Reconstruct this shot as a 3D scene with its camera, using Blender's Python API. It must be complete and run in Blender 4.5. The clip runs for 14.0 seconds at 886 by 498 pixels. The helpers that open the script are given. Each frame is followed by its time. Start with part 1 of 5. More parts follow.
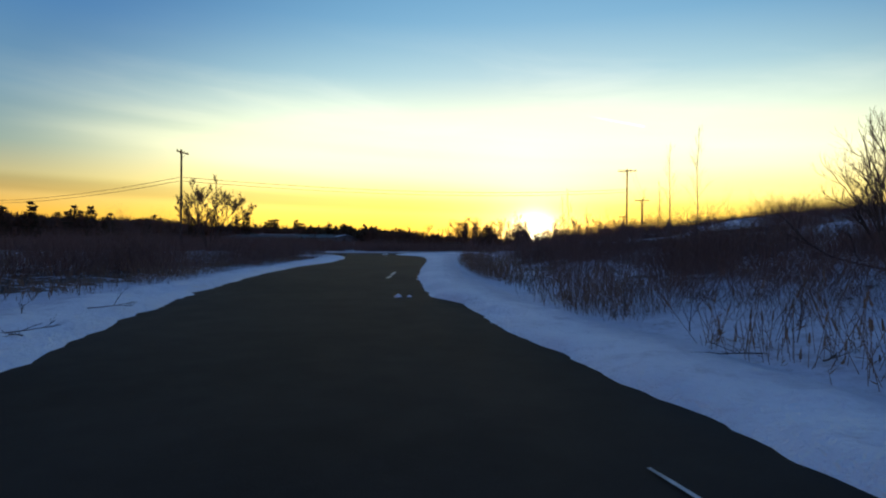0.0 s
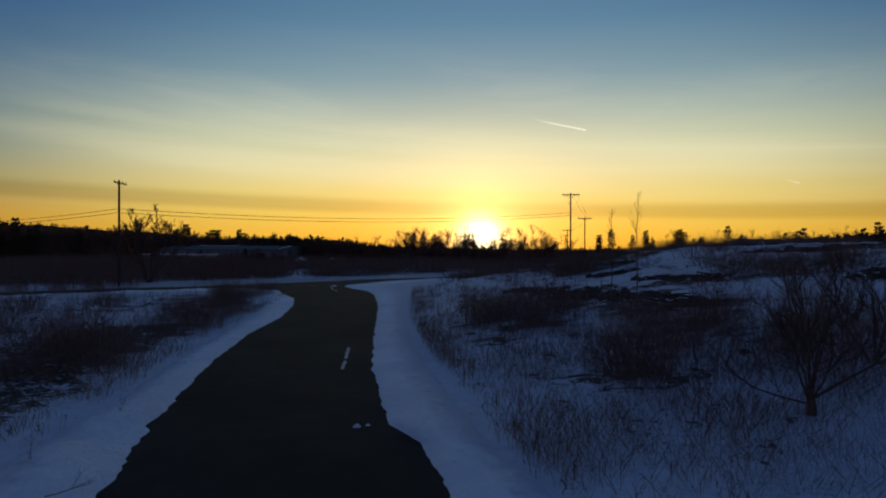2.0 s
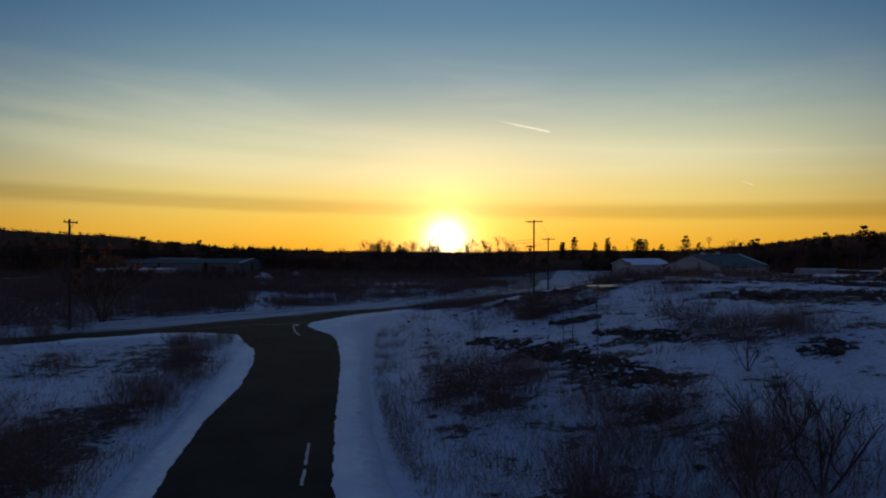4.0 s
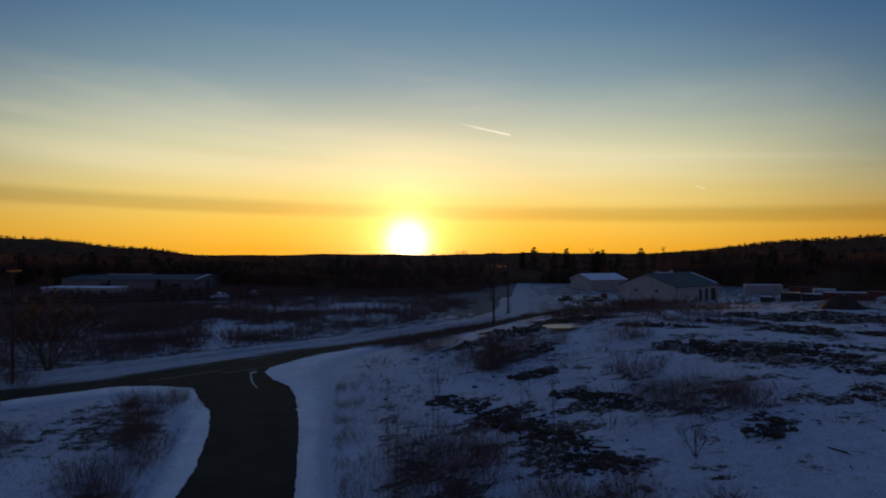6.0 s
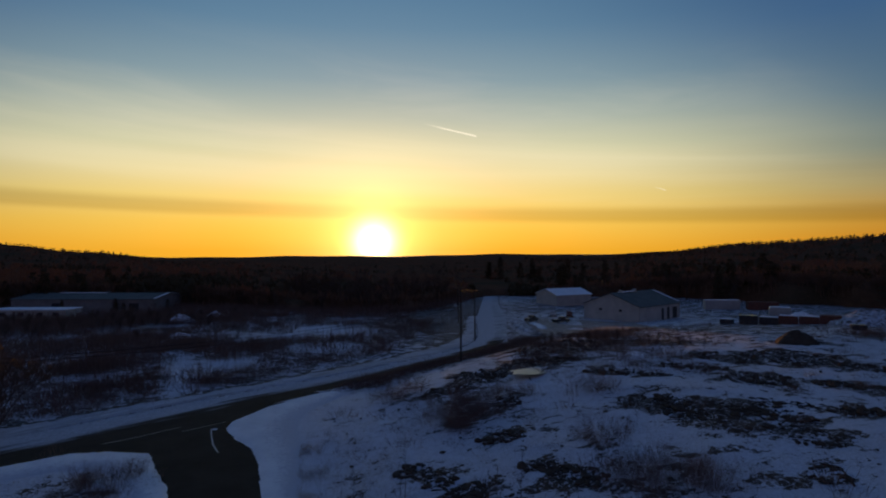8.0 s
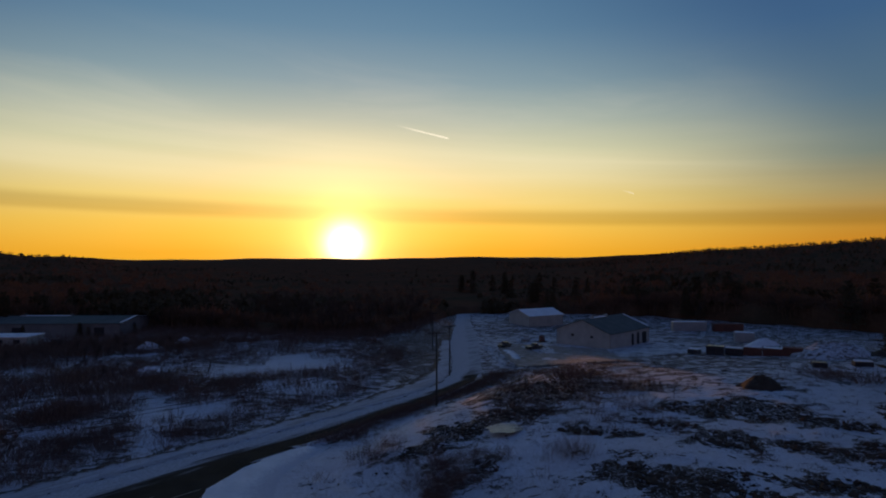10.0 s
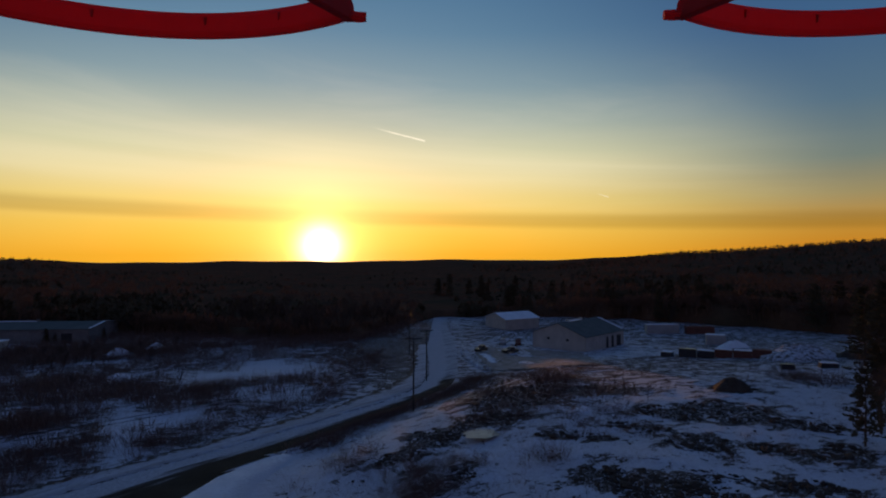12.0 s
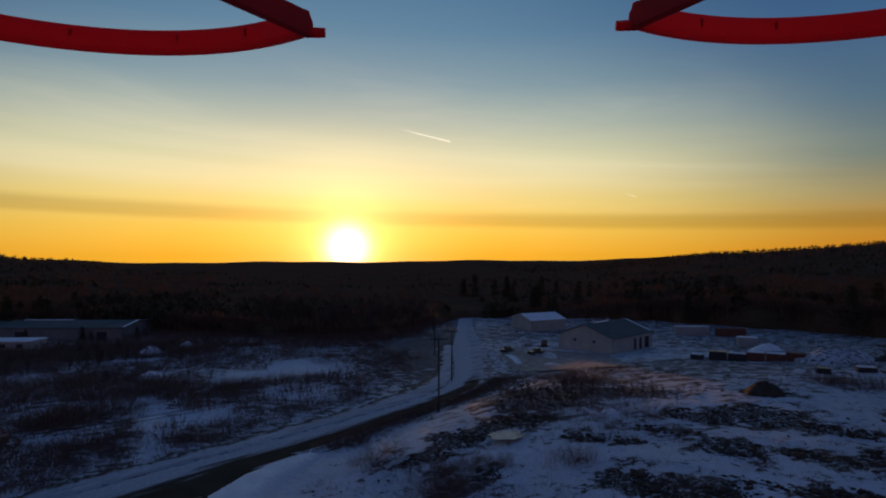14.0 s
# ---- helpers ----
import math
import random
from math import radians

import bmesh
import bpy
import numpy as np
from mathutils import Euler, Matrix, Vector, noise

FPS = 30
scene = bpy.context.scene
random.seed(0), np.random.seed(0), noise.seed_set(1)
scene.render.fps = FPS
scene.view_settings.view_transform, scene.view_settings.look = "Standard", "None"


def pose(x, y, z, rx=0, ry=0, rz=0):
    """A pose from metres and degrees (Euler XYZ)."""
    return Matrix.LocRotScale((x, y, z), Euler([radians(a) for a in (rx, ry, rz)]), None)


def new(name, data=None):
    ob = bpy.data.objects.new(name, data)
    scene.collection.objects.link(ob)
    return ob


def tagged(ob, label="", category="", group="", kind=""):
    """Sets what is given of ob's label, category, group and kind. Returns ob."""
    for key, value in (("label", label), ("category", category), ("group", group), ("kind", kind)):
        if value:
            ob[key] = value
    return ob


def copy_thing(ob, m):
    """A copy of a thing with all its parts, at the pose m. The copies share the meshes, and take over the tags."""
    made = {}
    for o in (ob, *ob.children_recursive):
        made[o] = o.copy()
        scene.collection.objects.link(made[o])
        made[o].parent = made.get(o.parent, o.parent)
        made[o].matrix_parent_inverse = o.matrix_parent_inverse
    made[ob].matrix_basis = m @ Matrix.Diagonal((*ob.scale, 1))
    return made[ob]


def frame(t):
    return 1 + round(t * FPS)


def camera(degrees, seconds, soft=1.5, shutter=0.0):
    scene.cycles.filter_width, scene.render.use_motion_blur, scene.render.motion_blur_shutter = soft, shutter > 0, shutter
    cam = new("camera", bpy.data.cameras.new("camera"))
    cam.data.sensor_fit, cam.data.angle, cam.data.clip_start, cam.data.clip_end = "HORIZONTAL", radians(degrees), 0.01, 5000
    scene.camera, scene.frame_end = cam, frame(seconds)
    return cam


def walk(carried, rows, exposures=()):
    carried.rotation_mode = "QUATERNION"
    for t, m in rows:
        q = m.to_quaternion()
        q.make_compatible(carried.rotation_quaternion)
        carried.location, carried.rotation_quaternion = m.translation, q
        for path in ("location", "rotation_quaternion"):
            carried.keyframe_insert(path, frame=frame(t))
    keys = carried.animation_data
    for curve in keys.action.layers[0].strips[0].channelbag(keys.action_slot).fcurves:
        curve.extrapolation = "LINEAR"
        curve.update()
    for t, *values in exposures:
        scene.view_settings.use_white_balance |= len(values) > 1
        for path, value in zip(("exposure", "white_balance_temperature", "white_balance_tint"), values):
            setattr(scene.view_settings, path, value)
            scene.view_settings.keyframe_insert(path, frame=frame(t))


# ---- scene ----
# ---------------------------------------------------------------- camera and walk
cam = camera(75.2, 14.0, 2.0)
HOVER = (-0.76, -0.40, 28.30)
# seconds, x, y, z, pitch, roll, yaw
ROWS = [
    (0.0, 0.01, -0.03, 1.61, -0.35, -0.60, -0.11),
    (0.5, -0.02, -0.36, 2.40, -0.24, -0.65, -3.09),
    (1.0, -0.08, -0.44, 3.43, -0.22, -0.43, -3.86),
    (1.5, -0.20, -0.52, 4.24, -0.14, -0.42, -4.55),
    (2.0, -0.29, -0.55, 5.16, -0.17, -0.21, -5.36),
    (2.5, -0.28, -0.42, 6.34, -0.20, 0.01, -6.34),
    (3.0, -0.24, -0.27, 7.36, -0.18, 0.02, -7.12),
    (5.5, 0.08, -0.71, 13.34, 0.05, -0.00, -11.65),
    (6.0, 0.01, -0.70, 14.64, 0.10, 0.01, -12.62),
    (6.5, 0.05, -0.57, 16.04, 0.09, 0.13, -13.53),
    (7.0, 0.15, -0.47, 17.63, 0.09, 0.14, -14.36),
    (7.5, 0.19, -0.30, 19.22, 0.11, 0.16, -15.21),
    (8.0, 0.16, -0.11, 20.49, 0.16, 0.17, -15.93),
    (9.5, -0.48, -0.32, 26.00, 0.31, 0.00, -18.10),
    (10.3, -0.756, -0.391, 28.312, 0.36, 0.00, -19.13),
    (10.5, -0.760, -0.393, 28.320, 0.37, -0.02, -19.39),
    (11.0, -0.761, -0.394, 28.321, 0.45, 0.00, -19.97),
    (11.5, -0.763, -0.383, 28.306, 0.55, 0.02, -20.58),
    (12.0, -0.757, -0.3835, 28.305, 0.60, 0.02, -21.07),
    (12.5, -0.755, -0.386, 28.305, 0.63, 0.00, -21.54),
    (13.0, -0.749, -0.391, 28.309, 0.63, 0.00, -20.79),
    (13.5, -0.738, -0.397, 28.308, 0.65, 0.00, -19.49),
    (14.0, -0.732, -0.399, 28.308, 0.66, 0.00, -18.54),
]
EXPOSURES = [(0.0, 0.95, 6500, 5), (0.5, 0.68, 6480, 6), (1.0, 0.32, 6450, 8), (1.5, 0.05, 6450, 8), (2.0, -0.07, 6450, 9), (3.0, -0.08, 6480, 9), (5.5, -0.05, 6700, 13), (14.0, -0.03, 6700, 13)]
walk(cam, [(t, pose(x, y, z, 90 + pitch, roll, yaw)) for t, x, y, z, pitch, roll, yaw in ROWS], EXPOSURES)

# ---------------------------------------------------------------- sky, sun, exposure
SUN_AZ, SUN_EL = radians(9.1), radians(0.85)
SUN_DIR = Vector((math.sin(SUN_AZ) * math.cos(SUN_EL), math.cos(SUN_AZ) * math.cos(SUN_EL), math.sin(SUN_EL)))


def lin(r, g, b):
    f = lambda c: c / 12.92 if c <= 0.04045 else ((c + 0.055) / 1.055) ** 2.4
    return (f(r / 255), f(g / 255), f(b / 255), 1.0)


class Nodes:
    """Short hand for building a node tree."""

    def __init__(self, tree):
        self.t = tree
        tree.nodes.clear()

    def n(self, kind, **props):
        node = self.t.nodes.new(kind)
        for key, value in props.items():
            if key == "operation":
                node.operation = value
            elif key == "blend":
                node.blend_type = value
            elif key == "interp":
                node.interpolation_type = value
        return node

    def put(self, socket, value):
        if isinstance(value, bpy.types.NodeSocket):
            self.t.links.new(value, socket)
        elif value is not None:
            socket.default_value = value

    def math(self, op, a, b=None, c=None, clamp=False):
        m = self.n("ShaderNodeMath", operation=op)
        m.use_clamp = clamp
        for s, v in zip(m.inputs, (a, b, c)):
            self.put(s, v)
        return m.outputs[0]

    def vmath(self, op, a, b=None):
        m = self.n("ShaderNodeVectorMath", operation=op)
        self.put(m.inputs[0], a)
        if b is not None:
            self.put(m.inputs[1], b)
        return m.outputs["Value"] if op in ("DOT_PRODUCT", "LENGTH") else m.outputs[0]

    def remap(self, v, a, b, lo=0.0, hi=1.0, interp="SMOOTHSTEP"):
        m = self.n("ShaderNodeMapRange", interp=interp)
        for s, x in zip(m.inputs, (v, a, b, lo, hi)):
            self.put(s, x)
        return m.outputs[0]

    def ramp(self, v, stops):
        r = self.n("ShaderNodeValToRGB")
        els = r.color_ramp.elements
        while len(els) < len(stops):
            els.new(0.5)
        for e, (p, c) in zip(els, stops):
            e.position, e.color = p, c
        self.put(r.inputs[0], v)
        return r.outputs[0]

    def mix(self, f, a, b, blend="MIX"):
        m = self.t.nodes.new("ShaderNodeMix")
        m.data_type, m.blend_type = "RGBA", blend
        self.put(m.inputs[0], f)
        self.put(m.inputs[6], a)
        self.put(m.inputs[7], b)
        return m.outputs[2]

    def noise(self, vec, scale, detail=3.0, rough=0.55, dist=0.0):
        m = self.n("ShaderNodeTexNoise")
        self.put(m.inputs["Vector"], vec)
        m.inputs["Scale"].default_value = scale
        m.inputs["Detail"].default_value = detail
        m.inputs["Roughness"].default_value = rough
        m.inputs["Distortion"].default_value = dist
        return m.outputs[0]

    def mapped(self, vec, scale=(1, 1, 1), loc=(0, 0, 0), rot=(0, 0, 0)):
        m = self.n("ShaderNodeMapping")
        self.put(m.inputs["Vector"], vec)
        m.inputs["Scale"].default_value, m.inputs["Location"].default_value, m.inputs["Rotation"].default_value = scale, loc, rot
        return m.outputs[0]


def build_world():
    world = bpy.data.worlds.new("evening_sky")
    scene.world = world
    world.use_nodes = True
    k = Nodes(world.node_tree)
    way = k.n("ShaderNodeTexCoord").outputs["Generated"]
    sep = k.n("ShaderNodeSeparateXYZ")
    k.put(sep.inputs[0], way)
    x, y, z = sep.outputs
    flat = k.n("ShaderNodeCombineXYZ")
    k.put(flat.inputs[0], x)
    k.put(flat.inputs[1], y)
    heading = k.vmath("NORMALIZE", flat.outputs[0])
    toward = k.vmath("DOT_PRODUCT", heading, (math.sin(SUN_AZ), math.cos(SUN_AZ), 0))
    # thin streaked cloud: bends the bands of colour slightly and adds pale wisps
    bear = k.math("ARCTAN2", x, y)
    sky_uv = k.n("ShaderNodeCombineXYZ")
    k.put(sky_uv.inputs[0], bear)
    tilted = k.math("ADD", z, k.math("MULTIPLY", bear, 0.055))
    k.put(sky_uv.inputs[1], tilted)
    streak = k.noise(k.mapped(sky_uv.outputs[0], (0.9, 15, 1)), 1.0, 4, 0.5, 0.4)
    fine = k.noise(k.mapped(sky_uv.outputs[0], (5.0, 70, 1), (3, 1, 0)), 1.0, 4, 0.6, 0.4)
    e = k.math("ADD", z, k.math("MULTIPLY", k.math("SUBTRACT", streak, 0.5), 0.006))
    e = k.math("ADD", e, k.math("MULTIPLY", k.math("SUBTRACT", fine, 0.5), 0.003))
    near = k.ramp(e, [(0.0, lin(233, 175, 50)), (0.05, lin(232, 194, 86)), (0.09, lin(230, 206, 120)), (0.13, lin(228, 217, 162)),
                      (0.17, lin(206, 208, 170)), (0.22, lin(170, 184, 170)), (0.28, lin(126, 156, 166)), (0.36, lin(86, 132, 160)), (0.45, lin(60, 114, 152)),
                      (0.7, lin(34, 80, 128)), (1.0, lin(36, 66, 114))])
    side = k.ramp(e, [(0.0, lin(196, 124, 26)), (0.045, lin(180, 134, 52)), (0.09, lin(142, 131, 92)), (0.14, lin(100, 117, 114)),
                      (0.22, lin(68, 102, 126)), (0.33, lin(42, 86, 128)), (0.45, lin(32, 74, 120)), (0.7, lin(30, 66, 113)),
                      (1.0, lin(36, 66, 114))])
    back = k.ramp(e, [(0.0, lin(92, 78, 98)), (0.12, lin(98, 86, 108)), (0.3, lin(60, 68, 106)), (1.0, lin(36, 66, 114))])
    spread = k.math("SUBTRACT", toward, k.math("MULTIPLY", k.remap(z, 0.16, 0.42), 0.10))
    col = k.mix(k.remap(spread, 0.985, 0.66), near, side)
    col = k.mix(k.remap(toward, 0.5, -0.3), col, back)
    # a darker bar of cloud low down, and pale wisps above it
    level = k.math("ADD", z, k.math("ADD", k.math("MULTIPLY", bear, 0.020), k.math("MULTIPLY", k.math("SUBTRACT", streak, 0.5), 0.010)))
    bar = k.math("MULTIPLY", k.remap(level, 0.052, 0.064), k.remap(level, 0.088, 0.072))
    bar = k.math("MULTIPLY", bar, k.remap(fine, 0.1, 0.5, 0.65, 1.0))
    bar = k.math("MULTIPLY", bar, k.remap(toward, 0.35, 0.75))
    col = k.mix(k.math("MULTIPLY", bar, 0.48), col, lin(186, 180, 160), "MULTIPLY")
    wisp = k.math("MULTIPLY", k.remap(streak, 0.35, 0.75), k.math("MULTIPLY", k.remap(tilted, 0.095, 0.12), k.remap(tilted, 0.26, 0.17)))
    wisp = k.math("MULTIPLY", wisp, k.remap(toward, 0.6, 0.95))
    col = k.mix(k.math("MULTIPLY", wisp, 0.36), col, lin(246, 236, 196))
    cirrus = k.noise(k.mapped(sky_uv.outputs[0], (2.6, 13, 1), (7, 2, 0), (0, 0, radians(-4))), 1.0, 6, 0.6, 0.5)
    veil = k.math("MULTIPLY", k.remap(cirrus, 0.42, 0.72), k.math("MULTIPLY", k.remap(z, 0.11, 0.17), k.remap(z, 0.36, 0.24)))
    veil = k.math("MULTIPLY", veil, k.remap(toward, 0.70, 0.97))
    col = k.mix(k.math("MULTIPLY", veil, 0.10), col, lin(240, 232, 212))
    # two short vapour trails
    for b0, e0, b1, e1, wide, glow in ((13.9, 12.49, 19.33, 11.19, 0.0022, 0.75), (36.0, 5.92, 37.15, 5.52, 0.0011, 0.45)):
        mid, half = radians((b0 + b1) / 2), radians(abs(b1 - b0) / 2)
        u = k.math("DIVIDE", k.math("SUBTRACT", bear, mid), half)
        line = k.math("ADD", math.sin(radians((e0 + e1) / 2)), k.math("MULTIPLY", u, (math.sin(radians(e1)) - math.sin(radians(e0))) / 2))
        line = k.math("ADD", line, k.math("MULTIPLY", k.math("SUBTRACT", fine, 0.5), 0.004))
        v = k.math("ABSOLUTE", k.math("SUBTRACT", z, line))
        body = k.math("MULTIPLY", k.remap(v, wide, wide * 0.2), k.math("MULTIPLY", k.remap(u, -1.05, 0.2), k.remap(u, 1.03, 0.93)))
        col = k.mix(k.math("MULTIPLY", body, glow), col, lin(255, 250, 225))
    # the glare of the sun's own surroundings
    off = k.math("ARCCOSINE", k.math("MINIMUM", k.vmath("DOT_PRODUCT", way, tuple(SUN_DIR)), 1.0))
    core = k.math("POWER", k.remap(off, radians(4.4), 0.0, 0.0, 1.0, "LINEAR"), 3.2)
    glow = k.math("POWER", k.remap(off, radians(17), 0.0, 0.0, 1.0, "LINEAR"), 2.4)
    inner = k.math("POWER", k.remap(off, radians(7), 0.0, 0.0, 1.0, "LINEAR"), 1.8)
    col = k.mix(1.0, col, k.mix(inner, (0, 0, 0, 1), (0.75, 0.55, 0.17, 1)), "ADD")
    halo = k.mix(1.0, k.mix(core, (0, 0, 0, 1), (5, 4.5, 3.2, 1)), k.mix(glow, (0, 0, 0, 1), (0.42, 0.40, 0.20, 1)), "ADD")
    col = k.mix(1.0, col, halo, "ADD")
    sky = k.n("ShaderNodeTexSky")
    sky.sky_type, sky.sun_disc = "NISHITA", False
    sky.sun_elevation, sky.sun_rotation = SUN_EL, SUN_AZ
    bg_air, bg = k.n("ShaderNodeBackground"), k.n("ShaderNodeBackground")
    k.put(bg_air.inputs[0], sky.outputs[0])
    bg_air.inputs[1].default_value = 0.03
    k.put(bg.inputs[0], col)
    bg.inputs[1].default_value = 1.0
    add = k.n("ShaderNodeAddShader")
    k.put(add.inputs[0], bg_air.outputs[0])
    k.put(add.inputs[1], bg.outputs[0])
    out = k.n("ShaderNodeOutputWorld")
    k.put(out.inputs[0], add.outputs[0])


build_world()
sun = new("sun", bpy.data.lights.new("sun", "SUN"))
sun.data.energy, sun.data.angle, sun.data.color = 1.5, radians(0.53), (1.0, 0.42, 0.10)
sun.matrix_world = Matrix.Translation((0, 0, 60)) @ SUN_DIR.to_track_quat("Z", "Y").to_matrix().to_4x4()


# ---------------------------------------------------------------- materials
def material(name, build):
    m = bpy.data.materials.new(name)
    m.use_nodes = True
    k = Nodes(m.node_tree)
    bsdf = k.n("ShaderNodeBsdfPrincipled")
    out = k.n("ShaderNodeOutputMaterial")
    k.put(out.inputs[0], bsdf.outputs[0])
    where = k.n("ShaderNodeNewGeometry").outputs["Position"]
    build(k, bsdf, where, out)
    return m


def bump(k, bsdf, height, strength=0.4, distance=0.02):
    b = k.n("ShaderNodeBump")
    b.inputs["Strength"].default_value, b.inputs["Distance"].default_value = strength, distance
    k.put(b.inputs["Height"], height)
    k.put(bsdf.inputs["Normal"], b.outputs[0])


def plain(name, a, b, rough=0.7, scale=3.0, metal=0.0, grain=40.0, deep=0.01, spec=0.4):
    """A painted, sawn or cast surface: two tones mixed by stains, with fine grain."""

    def build(k, bsdf, where, out):
        obj = k.n("ShaderNodeTexCoord").outputs["Object"]
        stain = k.noise(obj, scale, 5, 0.6)
        fine = k.noise(obj, grain, 3, 0.6)
        f = k.math("ADD", k.math("MULTIPLY", stain, 0.75), k.math("MULTIPLY", fine, 0.35))
        k.put(bsdf.inputs["Base Color"], k.mix(k.remap(f, 0.3, 0.8), (*a, 1), (*b, 1)))
        k.put(bsdf.inputs["Roughness"], k.remap(stain, 0.2, 0.8, rough - 0.1, min(1, rough + 0.1)))
        bsdf.inputs["Metallic"].default_value = metal
        bsdf.inputs["Specular IOR Level"].default_value = spec
        bump(k, bsdf, fine, 0.3, deep)

    return material(name, build)


def snow_build(k, bsdf, where, out):
    big = k.noise(where, 0.35, 4, 0.55)
    mid = k.noise(where, 2.2, 5, 0.6)
    fine = k.noise(where, 22, 3, 0.6)
    dirt = k.math("MULTIPLY", k.remap(mid, 0.55, 0.8), 0.35)
    base = k.mix(k.remap(big, 0.3, 0.7), (0.86, 0.89, 0.90, 1), (0.74, 0.775, 0.80, 1))
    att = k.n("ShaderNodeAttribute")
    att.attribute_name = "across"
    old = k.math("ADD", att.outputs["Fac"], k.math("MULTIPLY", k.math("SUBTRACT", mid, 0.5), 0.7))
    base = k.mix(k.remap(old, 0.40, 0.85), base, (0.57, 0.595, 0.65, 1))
    k.put(bsdf.inputs["Base Color"], k.mix(dirt, base, (0.36, 0.33, 0.31, 1)))
    bsdf.inputs["Roughness"].default_value = 0.75
    bsdf.inputs["Specular IOR Level"].default_value = 0.2
    clod = k.noise(where, 6.5, 5, 0.62, 0.4)
    bump(k, bsdf, k.math("ADD", k.math("MULTIPLY", mid, 0.9), k.math("ADD", k.math("MULTIPLY", clod, 0.6), k.math("MULTIPLY", fine, 0.2))), 0.9, 0.17)


def ground_build(k, bsdf, where, out):
    """Thin old snow over frozen fields: soil, dead grass and rubble show through in torn patches, most where the cover map says so."""
    att = k.n("ShaderNodeAttribute")
    att.attribute_name = "bare"
    patch = k.noise(where, 0.42, 7, 0.64, 0.8)
    small = k.noise(where, 2.3, 6, 0.72, 0.5)
    tiny = k.noise(where, 6.0, 4, 0.7)
    streak = k.noise(k.mapped(k.mapped(where, rot=(0, 0, radians(12))), (0.34, 1.0, 1)), 0.75, 6, 0.66, 0.5)
    cover = k.math("ADD", k.math("MULTIPLY", patch, 0.42), k.math("MULTIPLY", small, 0.22))
    cover = k.math("ADD", cover, k.math("MULTIPLY", streak, 0.36))
    cover = k.math("ADD", cover, k.math("MULTIPLY", k.math("SUBTRACT", tiny, 0.5), 0.15))
    cover = k.math("ADD", cover, k.math("MULTIPLY", k.math("SUBTRACT", att.outputs["Fac"], 0.49), 0.32))
    bare = k.remap(cover, 0.496, 0.516)
    grassy = k.math("MULTIPLY", k.remap(cover, 0.34, 0.50), k.remap(tiny, 0.42, 0.62))
    snow = k.mix(k.remap(small, 0.3, 0.7), (0.64, 0.665, 0.72, 1), (0.53, 0.555, 0.62, 1))
    snow = k.mix(k.math("MULTIPLY", grassy, 0.38), snow, (0.20, 0.155, 0.115, 1))
    soft = k.noise(where, 0.14, 5, 0.6, 0.4)
    soft = k.math("MULTIPLY", k.remap(k.math("ADD", soft, k.math("MULTIPLY", k.math("SUBTRACT", att.outputs["Fac"], 0.36), 0.5)), 0.40, 0.66), k.remap(tiny, 0.2, 0.6))
    snow = k.mix(k.math("MULTIPLY", soft, 0.14), snow, (0.25, 0.205, 0.19, 1))
    soil = k.mix(k.remap(small, 0.35, 0.65), (0.042, 0.030, 0.022, 1), (0.095, 0.066, 0.046, 1))
    soil = k.mix(k.remap(tiny, 0.45, 0.75), soil, (0.11, 0.082, 0.062, 1))
    speck = k.noise(where, 2.9, 5, 0.72, 0.7)
    soil = k.mix(k.math("MULTIPLY", k.remap(speck, 0.53, 0.59), 0.8), soil, (0.50, 0.52, 0.58, 1))
    k.put(bsdf.inputs["Base Color"], k.mix(bare, snow, soil))
    k.put(bsdf.inputs["Roughness"], k.remap(bare, 0, 1, 0.7, 0.92))
    bsdf.inputs["Specular IOR Level"].default_value = 0.15
    bump(k, bsdf, k.math("ADD", k.math("MULTIPLY", cover, 1.0), k.math("MULTIPLY", tiny, 0.3)), 0.7, 0.25)


def asphalt_build(k, bsdf, where, out):
    big = k.noise(where, 0.25, 4, 0.6)
    mid = k.noise(where, 1.7, 5, 0.6)
    fine = k.noise(where, 70, 2, 0.7)
    c = k.mix(k.remap(big, 0.3, 0.7), (0.027, 0.0215, 0.016, 1), (0.042, 0.034, 0.026, 1))
    c = k.mix(k.math("MULTIPLY", k.remap(fine, 0.55, 0.75), 0.4), c, (0.06, 0.055, 0.05, 1))
    c = k.mix(k.math("MULTIPLY", k.remap(mid, 0.6, 0.78), 0.25), c, (0.06, 0.057, 0.055, 1))
    k.put(bsdf.inputs["Base Color"], c)
    k.put(bsdf.inputs["Roughness"], k.remap(mid, 0.3, 0.7, 0.85, 0.97))
    bsdf.inputs["Specular IOR Level"].default_value = 0.1
    bump(k, bsdf, k.math("ADD", fine, k.math("MULTIPLY", mid, 0.4)), 0.5, 0.01)


